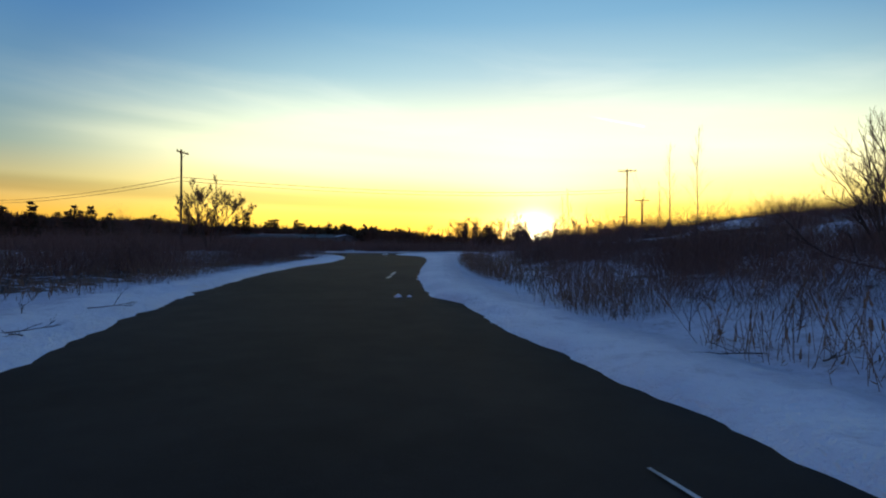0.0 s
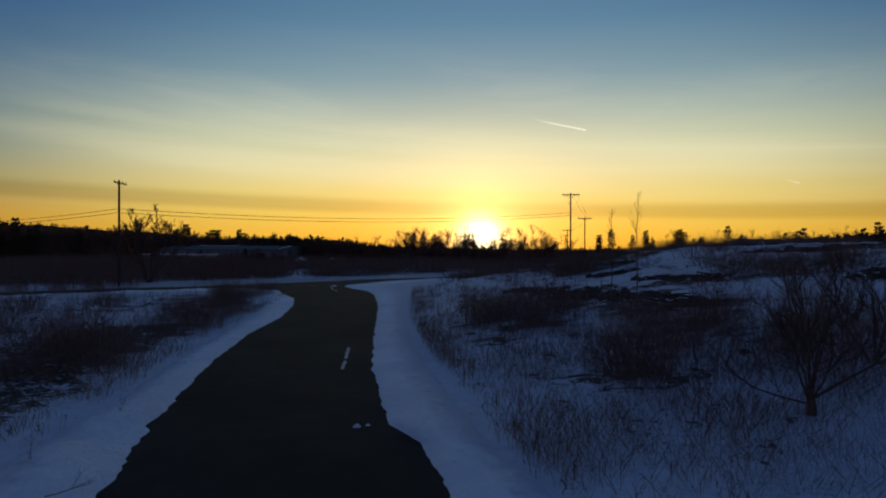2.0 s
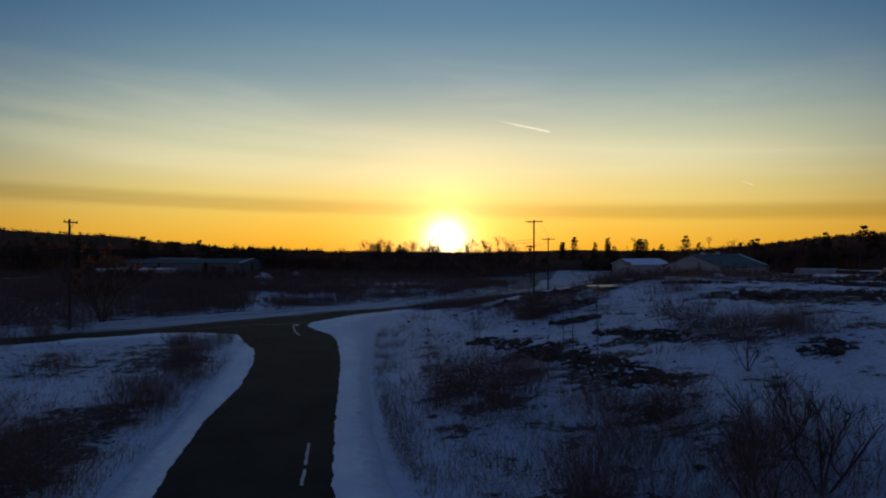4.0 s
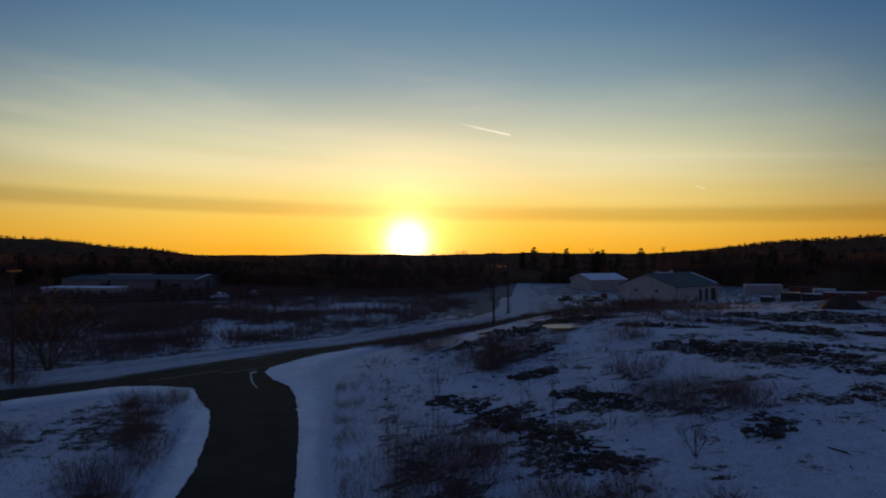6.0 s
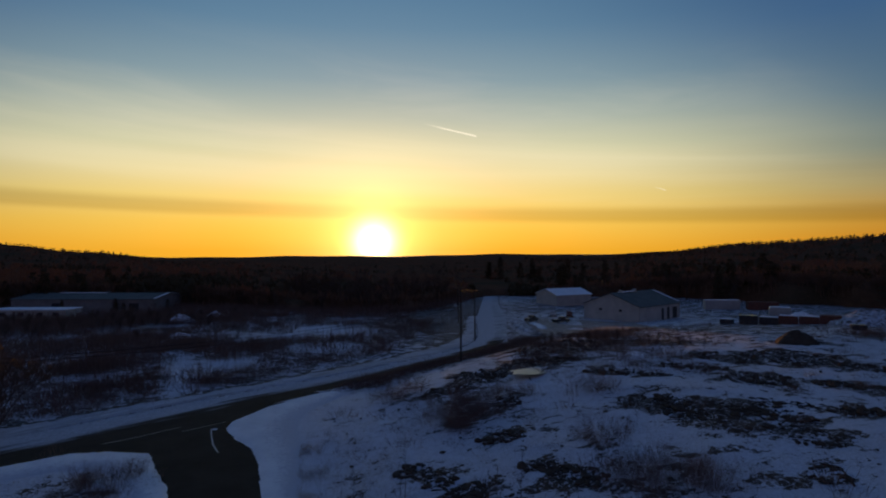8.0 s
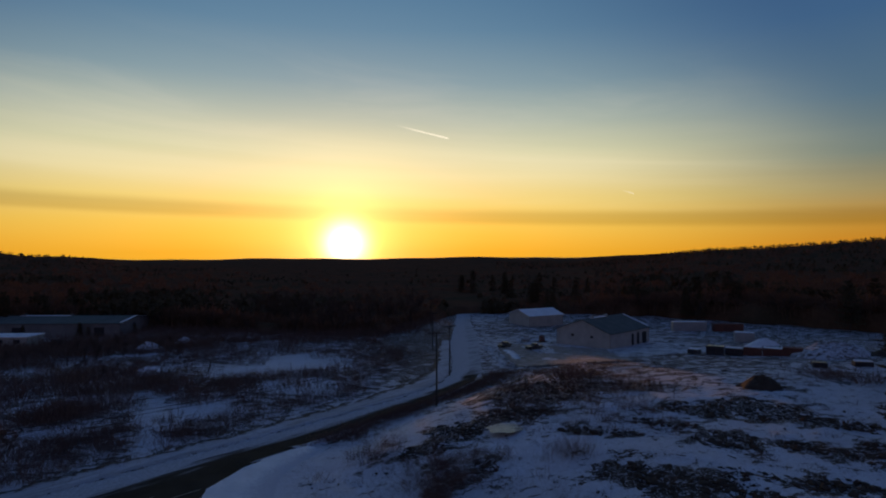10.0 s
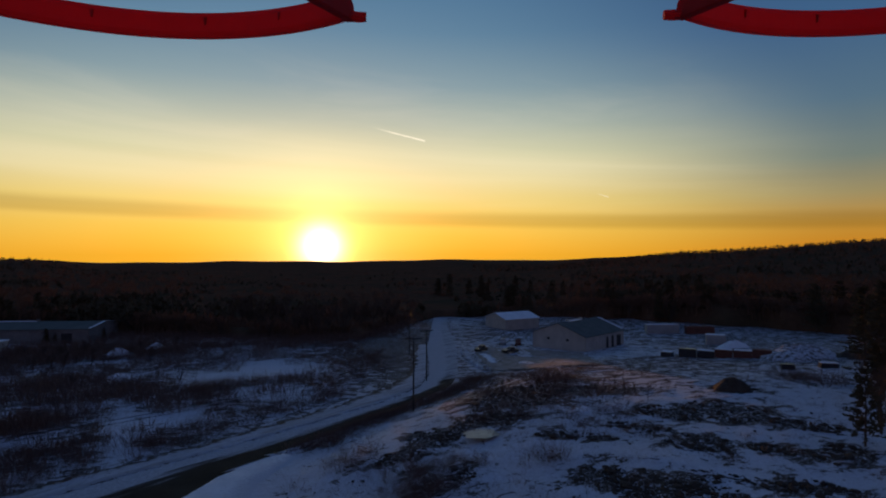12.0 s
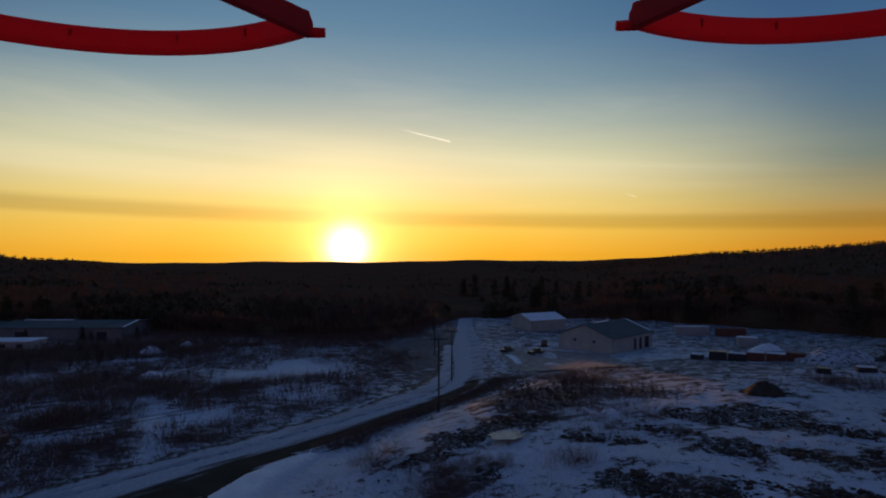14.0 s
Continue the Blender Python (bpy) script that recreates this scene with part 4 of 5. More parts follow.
heap("soil_mound", 129.0, 98.0, 12.0, 7.0, 3.6, DIRTY_SNOW, "broad lumpy heap of soil under dirty snow", "soil heap", 10, 0.55)
heap("soil_mound", 141.0, 92.0, 6.0, 5.0, 2.4, SOIL, "heap of dark soil and stones at the yard's end", "soil heap", 12, 0.6)
heap("snow_mound", 48.8, 71.3, 1.6, 1.0, 0.9, SNOW, "small hard lump of snow on the hill", "snow pile", 13, 0.6)


def gravel_build(k, bsdf, where, out):
    f = k.noise(where, 0.5, 6, 0.65)
    g = k.noise(where, 9.0, 3, 0.7)
    c = k.mix(k.remap(f, 0.35, 0.65), (0.20, 0.165, 0.135, 1), (0.33, 0.30, 0.28, 1))
    k.put(bsdf.inputs["Base Color"], k.mix(k.remap(f, 0.62, 0.72), c, (0.62, 0.63, 0.67, 1)))
    bsdf.inputs["Roughness"].default_value = 0.9
    bump(k, bsdf, g, 0.5, 0.04)


GRAVEL = material("frozen_gravel", gravel_build)
strip("gravel_yard", [(60.5, 124), (63.5, 137), (68, 152), (74, 166)], [(84, 112), (88, 122), (93, 134), (97, 141)], 60, 24, GRAVEL, 0.10,
      "frozen gravel yard with thin snow before the warehouse", "yard", ragged=0.6)
strip("snow_bank", [(58.0, 126), (60.5, 140), (66.5, 160)], [(60.0, 125.5), (62.5, 139.5), (68.5, 159.5)], 80, 5, DIRTY_SNOW, 0.08, "ploughed snow ridge between road and yard", "snow bank", ragged=0.8, crown=0.22, seed=21)
strip("snow_bank", [(64.5, 134), (69, 150)], [(66.3, 133.5), (71, 149)], 60, 5, SNOW, 0.1, "ploughed snow ridge between road and yard", "snow bank", ragged=0.8, crown=0.22, seed=23)


def ice_build(k, bsdf, where, out):
    f = k.noise(where, 0.8, 5, 0.6)
    k.put(bsdf.inputs["Base Color"], k.mix(k.remap(f, 0.35, 0.65), (0.22, 0.21, 0.185, 1), (0.38, 0.37, 0.33, 1)))
    k.put(bsdf.inputs["Roughness"], k.remap(f, 0.3, 0.7, 0.28, 0.5))
    bump(k, bsdf, f, 0.15, 0.02)


ICE = material("pond_ice", ice_build)


def pond():
    verts, n = [(0, 0, 0.02)], 40
    for i in range(n):
        a = 2 * math.pi * i / n
        r = 1 + 0.4 * rough(math.cos(a) * 2, math.sin(a) * 2, 1, 31) + 0.22 * rough(math.cos(a) * 6, math.sin(a) * 6, 1, 33)
        verts.append((2.6 * r * math.cos(a), 1.7 * r * math.sin(a), 0.0))
    ob = mesh_object("pond", verts, [(0, 1 + i, 1 + (i + 1) % n) for i in range(n)], ICE)
    ob.location = (31.6, 68.6, float(land(31.6, 68.6)) + 0.30)
    tagged(ob, "small frozen pool of pale ice in the rough field", "water", kind="structure")


pond()


# ---------------------------------------------------------------- marks on the road
def painted(name, pts, wide, label):
    p = along(pts, 14)
    verts, faces = [], []
    for i, q in enumerate(p):
        d = p[min(i + 1, 13)] - p[max(i - 1, 0)]
        nrm = np.array((-d[1], d[0])) / np.hypot(*d) * wide / 2
        for s in (-1, 1):
            e = q + s * nrm * (1 + 0.5 * rough(q[0] * 3, q[1] * 3, 1.0, s + 2))
            verts.append((e[0], e[1], float(land(e[0], e[1])) + 0.018))
    for i in range(13):
        faces.append((2 * i, 2 * i + 1, 2 * i + 3, 2 * i + 2))
    tagged(mesh_object(name, verts, faces, PAINT), label, "road marking", kind="structure")


painted("road_marking", [(-2.12, 22.6), (-2.14, 24.2)], 0.14, "worn white painted line on the asphalt")
painted("road_marking", [(-2.15, 24.7), (-2.2, 27.4)], 0.14, "worn white painted line on the asphalt")
painted("road_marking", [(1.46, 3.95), (1.60, 3.5), (1.78, 3.0)], 0.04, "worn white painted line on the asphalt")
painted("road_marking", [(-7.2, 69.5), (-6.9, 66.8), (-6.4, 63.6), (-5.7, 61.2)], 0.16, "curved white painted line at the junction")
painted("road_marking", [(-17.5, 67.2), (-14, 69.0), (-10.6, 71.2)], 0.10, "worn pale edge line along the main road")
painted("road_marking", [(-10.2, 69.4), (-8, 70.6), (-5.9, 71.8)], 0.09, "worn pale edge line along the main road")
heap("snow_clod", -1.15, 15.4, 0.11, 0.09, 0.11, SNOW, "small clod of snow on the asphalt", "snow clod", 41, 0.6, 0.0)
heap("snow_clod", -0.85, 15.5, 0.07, 0.06, 0.06, SNOW, "small clod of snow on the asphalt", "snow clod", 42, 0.6, 0.0)
heap("snow_clod", -6.8, 69.2, 0.35, 0.2, 0.12, SNOW, "low drift of snow at the junction", "snow clod", 43, 0.5, 0.0)


# ---------------------------------------------------------------- plants
def branch(t, rng, start, way, length, radius, level, droop=0.0, sides=4, twigs=None, thin=0.0, low=0.35, wig=0.16):
    """A limb that bends and forks; the finest shoots go to the same mesh or to twigs."""
    pts, p, d = [Vector(start)], Vector(start), Vector(way).normalized()
    n = 3 if level else 2
    for i in range(n):
        d = (d + Vector((rng.uniform(-1, 1), rng.uniform(-1, 1), rng.uniform(-0.6, 1.0) - droop)) * wig).normalized()
        p = p + d * length / n
        pts.append(p.copy())
    (t if level > 1 or twigs is None else twigs).tube(pts, max(radius, thin), max(radius * (0.5 if level else 0.25), thin * 0.6), sides if level > 1 else 3)
    if level:
        for i in range(rng.randint(3, 4) if level > 1 else rng.randint(3, 5)):
            f = rng.uniform(low, 1.0)
            k = min(int(f * n), n - 1)
            at = pts[k].lerp(pts[k + 1], f * n - k)
            side = Vector((rng.uniform(-1, 1), rng.uniform(-1, 1), rng.uniform(-0.2, 0.7)))
            branch(t, rng, at, d + side * 0.9, length * rng.uniform(0.42, 0.68), radius * 0.5, level - 1, droop, sides, twigs, thin, low, wig)


def bare_tree(seed, high, stems=1, radius=0.16, lean=0.25, level=4, thin=0.0, name="bare_tree", bark=None):
    rng = random.Random(seed)
    bark = bark or BARK
    tree = new(name)
    t, tw = Tubes(), Tubes()
    for s in range(stems):
        a = 2 * math.pi * s / stems + rng.uniform(-0.4, 0.4)
        w = Vector((math.cos(a), math.sin(a), 0)) * (lean if stems > 1 else lean * 0.2) + Vector((0, 0, 1))
        h = high * (0.45 if stems > 1 else 0.5) * rng.uniform(0.85, 1.1)
        base = Vector((math.cos(a) * radius * 0.6 * (stems > 1), math.sin(a) * radius * 0.6 * (stems > 1), -0.2))
        branch(t, rng, base, w, h, radius, level, -0.1, 6, tw, thin)
    t.done("trunk", bark, tree)
    tw.done("crown", bark, tree)
    return tree


def pine(seed, high):
    """A pine with flat, ragged tiers of needles that shorten towards the top."""
    rng = random.Random(seed)
    tree = new("pine_tree")
    t, c = Tubes(), Tubes()
    t.tube([(0, 0, -0.3), (rng.uniform(-0.2, 0.2), 0, high * 0.5), (0, 0, high)], high * 0.016, high * 0.003, 6)
    tiers, s = 18, high / 13
    for i in range(tiers):
        f = i / (tiers - 1)
        z = high * (0.16 + 0.83 * f) + rng.uniform(-0.2, 0.2) * s
        reach = (0.5 + 3.0 * (1 - f) ** 0.75 * (0.6 + 0.6 * rng.random())) * s
        for q in range(6 if f < 0.8 else 4):
            a = q * 1.05 + rng.uniform(-0.5, 0.5) + i
            far = reach * rng.uniform(0.45, 1.15)
            d = Vector((math.cos(a), math.sin(a), rng.uniform(-0.05, 0.22) + 0.5 * f * f))
            tip = Vector((0, 0, z)) + d * far
            t.tube([(0, 0, z), tip], 0.04 * s, 0.014 * s, 3)
            for w in range(12):
                at = Vector((0, 0, z)).lerp(tip, rng.uniform(0.25, 1.0))
                c.leaf(at, d + Vector((rng.uniform(-0.9, 0.9), rng.uniform(-0.9, 0.9), rng.uniform(-0.15, 0.45))), rng.uniform(0.4, 0.95) * s, rng.uniform(0.14, 0.30) * s)
    t.done("trunk", BARK, tree)
    c.done("crown", NEEDLE, tree)
    return tree


def put_at(x, y, turn=0.0, size=1.0):
    return Matrix.Translation((x, y, float(land(x, y)) - 0.05)) @ Matrix.Rotation(turn, 4, "Z")


def plant(template, x, y, turn, size, used):
    """The first planting moves the template itself; later ones copy it."""
    if template in used:
        ob = copy_thing(template, put_at(x, y, turn))
    else:
        used.add(template)
        template.matrix_world = put_at(x, y, turn)
        ob = template
    ob.scale = (size, size, size)
    return ob


def on_road(x, y, room=9.0):
    return y > 30 and abs((x - float(np.interp(y, MAIN_Y, MAIN_X))) * 0.72) < room


USED = set()
# the spreading bare tree by the road, its slender neighbours and the tree at the pole
def gnarled_tree(seed):
    """A low old tree: a knot of crooked stems from one foot, one limb lying low to the side, and a haze of twigs."""
    r = random.Random(seed)
    tree = new("bare_tree")
    t, tw = Tubes(), Tubes()
    t.tube([(0, 0, -0.25), (0.05, 0, 0.25), (0.02, 0.04, 0.7)], 0.16, 0.10, 9)
    for bearing, lean, length, radius, start in ((-8, 3.4, 3.0, 0.050, 0.5), (172, 2.2, 2.3, 0.034, 0.35), (160, 0.6, 2.4, 0.040, 0.5), (205, 0.4, 2.9, 0.042, 0.6),
                                                  (60, 0.25, 3.0, 0.048, 0.65), (100, 0.9, 2.4, 0.036, 0.5), (-70, 0.6, 2.2, 0.034, 0.5), (20, 0.7, 2.6, 0.040, 0.6)):
        a = radians(bearing)
        branch(t, r, (0.05 * math.cos(a), 0.05 * math.sin(a), start), (math.cos(a) * lean, math.sin(a) * lean, 1), length, radius, 4, -0.12, 6, tw, 0.003, 0.22, 0.38)
    t.done("trunk", BARK, tree)
    tw.done("crown", TWIG, tree)
    return tree


big = tagged(gnarled_tree(12), "dark bare many-stemmed tree spreading over the snow", "tree")
plant(big, 10.6, 13.4, 0.0, 0.88, USED)
clump = tagged(bare_tree(17, 5.2, 4, 0.05, 0.45, 4), "dark bare sapling clump on the snowy slope", "tree", "bare saplings")
for x, y, a, s in ((13.6, 17.6, 1.0, 0.85), (15.2, 16.4, 2.2, 1.0), (17.4, 20.2, 3.1, 0.8), (21.5, 28.5, 4.0, 0.6)):
    plant(clump, x, y, a, s, USED)


def birch(seed, high):
    """A whip of a birch: one straight stem and short fine side shoots."""
    r = random.Random(seed)
    tree = new("birch_sapling")
    t, tw = Tubes(), Tubes()
    stem = [Vector((0.04 * math.sin(i * 1.3 + seed), 0.04 * math.cos(i * 1.7), high * i / 6 - (0.2 if i == 0 else 0))) for i in range(7)]
    t.tube(stem, 0.036, 0.009, 6)
    for i in range(28):
        z = high * r.uniform(0.3, 0.98)
        a = r.uniform(0, 6.28)
        branch(tw, r, (0, 0, z), (math.cos(a) * 0.55, math.sin(a) * 0.55, 1), (high - z) * 0.2 + 0.35, 0.0055, 1, -0.2, 3)
    t.done("trunk", BIRCH, tree)
    tw.done("crown", BARK, tree)
    return tagged(tree, "slender pale birch sapling without leaves", "tree", "birch saplings")


slim = birch(23, 6.0)
for x, y, a, s in ((12.9, 32.6, 0, 1.0), (14.3, 32.2, 1.3, 1.12), (11.9, 34.0, 2.0, 0.62), (13.6, 36.0, 4.0, 0.7), (8.6, 41.0, 5.0, 0.7), (9.2, 42.0, 5.6, 0.8), (5.6, 44.0, 0.7, 0.6)):
    plant(slim, x, y, a, s, USED)
oak = tagged(bare_tree(35, 11.6, 6, 0.10, 0.45, 5, 0.026), "bare broad-crowned tree beside the utility pole", "tree")
plant(oak, -30.4, 75.0, 0.3, 1.0, USED)

# trees that stand out along the edge of the woods
rng = random.Random(5)
edge_bare = [tagged(bare_tree(40 + i, 14.0, 1 + i % 3, 0.17, 0.22, 4, 0.024), "bare grey-brown tree at the edge of the woods", "tree", "trees at the edge of the woods") for i in range(4)]
edge_pine = [tagged(pine(60 + i, 13.0 + i), "dark green pine at the edge of the woods", "tree", "trees at the edge of the woods") for i in range(4)]


def woods_edge(bear):
    return float(np.interp(bear, [-75, -40, -25, -16, -4, 6, 13, 16.5, 20, 24, 33, 48, 56, 66, 90, 130], [260, 262, 262, 258, 225, 205, 206, 238, 264, 270, 275, 262, 250, 235, 200, 190]))


for i in range(190):
    bear = rng.uniform(-58, 66)
    d = woods_edge(bear) + rng.uniform(-6, 30) + (90 if 20 < bear < 34 and rng.random() < 0.6 else 0)
    x, y = math.sin(radians(bear)) * d, math.cos(radians(bear)) * d
    if on_road(x, y):
        continue
    piney = rng.random() < (0.65 if bear < -12 or bear > 18 else 0.1 if bear < 4 else 0.0)
    plant(rng.choice(edge_pine if piney else edge_bare), x, y, rng.uniform(0, 6.28), (rng.uniform(0.7, 1.05) if piney else rng.uniform(0.9, 1.45)) * float(np.interp(bear, [-28, -8, 2, 16, 20, 36, 48], [1.0, 0.72, 0.7, 0.85, 1.0, 1.0, 1.1])), USED)


for i in range(64):
    bear = rng.uniform(0.5, 16.5)
    d = woods_edge(bear) + rng.uniform(4, 50)
    if on_road(math.sin(radians(bear)) * d, math.cos(radians(bear)) * d, 12):
        continue
    plant(rng.choice(edge_bare), math.sin(radians(bear)) * d, math.cos(radians(bear)) * d, rng.uniform(0, 6.28), rng.uniform(0.85, 1.3), USED)
for i in range(34):
    bear, d = rng.uniform(-25, -6), rng.uniform(165, 200)
    plant(rng.choice(edge_bare), math.sin(radians(bear)) * d, math.cos(radians(bear)) * d, rng.uniform(0, 6.28), rng.uniform(0.36, 0.55), USED)
for i in range(40):
    bear, d = rng.uniform(25, 41), rng.uniform(93, 107)
    if not on_road(math.sin(radians(bear)) * d, math.cos(radians(bear)) * d, 10):
        plant(rng.choice(edge_bare), math.sin(radians(bear)) * d, math.cos(radians(bear)) * d, rng.uniform(0, 6.28), rng.uniform(0.13, 0.23), USED)
for i in range(9):
    plant(rng.choice(edge_pine), -54 + rng.gauss(0, 7), 222.5 + rng.gauss(0, 1.5), rng.uniform(0, 6.28), rng.uniform(0.22, 0.36), USED)
for i in range(22):
    bear, d = rng.uniform(57.2, 70), rng.uniform(112, 175)
    plant(rng.choice(edge_pine if i % 3 else edge_bare), math.sin(radians(bear)) * d, math.cos(radians(bear)) * d, rng.uniform(0, 6.28), rng.uniform(0.8, 1.15), USED)
for i in range(34):
    bear, d = rng.uniform(56.8, 65), rng.uniform(84, 126)
    plant(rng.choice(edge_pine if i % 4 == 0 else edge_bare), math.sin(radians(bear)) * d, math.cos(radians(bear)) * d, rng.uniform(0, 6.28), rng.uniform(0.4, 0.8), USED)
for i in range(64):
    x, y = rng.uniform(-92, -4), rng.uniform(140, 208)
    if rough(x, y, 0.05, 71) > -0.1:
        plant(rng.choice(edge_bare), x, y, rng.uniform(0, 6.28), rng.uniform(0.22, 0.42), USED)
for bear, d, s in ((2.4, 250, 0.75), (4.4, 255, 0.8), (20.6, 372, 0.95), (23.6, 380, 0.9), (24.8, 365, 1.12), (28.2, 380, 0.95), (32.8, 360, 1.0), (37, 330, 1.0), (42.5, 300, 1.1), (45, 300, 1.2),
                   (-35.5, 262, 1.1), (-32.6, 265, 1.0), (-30.4, 262, 0.9), (-26.0, 270, 0.95), (-22.8, 275, 0.9), (-19.5, 275, 0.85), (-14.2, 285, 0.95)):
    plant(rng.choice(edge_pine), math.sin(radians(bear)) * d, math.cos(radians(bear)) * d, rng.uniform(0, 6.28), s, USED)


def scatter(name, shapes, spots, mat, label, category):
    """Many small copies of a few shapes joined into one mesh."""
    V, F, base = [], [], 0
    for sh, x, y, z, turn, size in spots:
        v, f = shapes[sh]
        c, s = math.cos(turn), math.sin(turn)
        m = np.array(((c, -s, 0), (s, c, 0), (0, 0, 1))) * size
        V.append(v @ m.T + np.array((x, y, z)))
        F += [tuple(i + base for i in q) for q in f]
        base += len(v)
    ob = mesh_object(name, np.concatenate(V), F, mat)
    return tagged(ob, label, category, kind="stuff")


def far_crown(seed, conifer):
    """A small tree for the far woods: a sheaf of upright twigs, or a ragged cone."""
    r, t = random.Random(seed), Tubes()
    if conifer:
        for i in range(16):
            a, h = r.uniform(0, 6.28), r.uniform(0.15, 0.95)
            t.leaf((0, 0, h * 5 - 0.2), (math.cos(a), math.sin(a), r.uniform(-0.3, 0.5)), (1.05 - h) * 2.4 + 0.3, 0.55)
        t.tube([(0, 0, -2), (0, 0, 5.2)], 0.18, 0.03, 3)
    else:
        for i in range(18):
            a, q = r.uniform(0, 6.28), r.uniform(0, 1.9)
            p = Vector((math.cos(a) * q, math.sin(a) * q, r.uniform(-1.5, 0.8)))
            t.leaf(p, (math.cos(a) * 0.5, math.sin(a) * 0.5, r.uniform(0.7, 1.6)), r.uniform(1.6, 3.2), r.uniform(0.10, 0.28))
        t.tube([(0, 0, -4), (0, 0, 2)], 0.16, 0.05, 3)
    return np.array([tuple(v) for v in t.v]), t.f


def far_tops():
    r = random.Random(9)
    shapes = {("b", i): far_crown(100 + i, False) for i in range(6)}
    shapes.update({("p", i): far_crown(120 + i, True) for i in range(4)})
    bare, green = [], []
    for i in range(15000):
        bear = r.uniform(-66, 74)
        d = woods_edge(bear) + 1300 * r.random() ** 2.0 * r.random() ** 0.4 + r.uniform(-2, 3)
        x, y = math.sin(radians(bear)) * d, math.cos(radians(bear)) * d
        if on_road(x, y, 6):
            continue
        pine_here = rough(x, y, 0.016, 4) + 0.3 * rough(x, y, 0.08, 8) > 0.14
        top = float(canopy(bear))
        z = float(land(x, y)) + top - (2.4 if top > 7 else 3.2) + r.uniform(-1.6, 1.0) + 1.4 * rough(x, y, 0.06, 2)
        (green if pine_here else bare).append((("p", r.randrange(4)) if pine_here else ("b", r.randrange(6)), x, y, z - (1.5 if pine_here else 0), r.uniform(0, 6.28), r.uniform(0.75, 1.3)))
    for i in range(2600):
        bear = r.uniform(-60, -11) if i % 3 == 0 else r.uniform(24, 74)
        d = r.uniform(900, 1750)
        x, y = math.sin(radians(bear)) * d, math.cos(radians(bear)) * d
        z = float(land(x, y)) + float(canopy(bear)) - 1.5
        (green if i % 2 else bare).append((("p", r.randrange(4)) if i % 2 else ("b", r.randrange(6)), x, y, z - 1.5 * (i % 2), r.uniform(0, 6.28), r.uniform(1.0, 1.7)))
    scatter("woods_treetops", shapes, bare, TREETOP, "bare twiggy treetops of the winter woods", "woods")
    scatter("woods_treetops", shapes, green, NEEDLE, "dark conifer tops among the bare woods", "woods")


far_tops()


def shrub(seed, high):
    r = random.Random(seed)
    t = Tubes()
    for i in range(26):
        a, q = r.uniform(0, 6.28), r.uniform(0, 0.8)
        branch(t, r, (math.cos(a) * q, math.sin(a) * q, -0.1), (math.cos(a) * r.uniform(0.2, 0.8), math.sin(a) * r.uniform(0.2, 0.8), 1), high * r.uniform(0.45, 0.95), 0.009, 2, -0.1, 3)
    return tagged(t.done("shrub", TWIG), "leafless reddish-brown shrub rising from the snow", "shrub", "leafless shrubs on the rough ground")


def plant_brush():
    r = random.Random(3)
    kinds = [shrub(200 + i, 1.25 + 0.2 * i) for i in range(5)]
    for zone in BRUSH + BRUSH_LEFT + BRUSH_HILL:
        cx, cy, rw, rd, az = zone
        for i in range(max(7, min(17, int(rw * rd * 0.95)))):
            a, q = r.uniform(0, 6.28), math.sqrt(r.random())
            u, v = math.cos(a) * q * rw, math.sin(a) * q * rd
            c, s = math.cos(radians(az)), math.sin(radians(az))
            x, y = cx + u * c + v * s, cy - u * s + v * c
            if -9.8 < x < 2.6 + 0.1 * max(0, 12 - y):
                continue
            plant(kinds[r.randrange(5)], x, y, r.uniform(0, 6.28), r.uniform(0.6, 1.25), USED)


plant_brush()


def thicket_shape(seed):
    r, t = random.Random(seed), Tubes()
    for i in range(30):
        a, q = r.uniform(0, 6.28), r.uniform(0, 1.7)
        p = Vector((math.cos(a) * q, math.sin(a) * q, -0.1))
        t.leaf(p, (math.cos(a) * r.uniform(0.1, 0.8), math.sin(a) * r.uniform(0.1, 0.8), 1), r.uniform(0.5, 2.1), r.uniform(0.014, 0.034))
    return np.array([tuple(v) for v in t.v]), t.f


def haze_shape(seed):
    """A loose clump of very fine shoots, thickest near the ground."""
    r, t = random.Random(seed), Tubes()
    for i in range(64):
        a, q = r.uniform(0, 6.28), 1.2 * math.sqrt(r.random())
        p = Vector((math.cos(a) * q, math.sin(a) * q, r.uniform(-0.1, 0.35)))
        t.leaf(p, (r.gauss(0, 0.5), r.gauss(0, 0.5), 1), r.uniform(0.35, 1.15), r.uniform(0.005, 0.010))
    return np.array([tuple(v) for v in t.v]), t.f


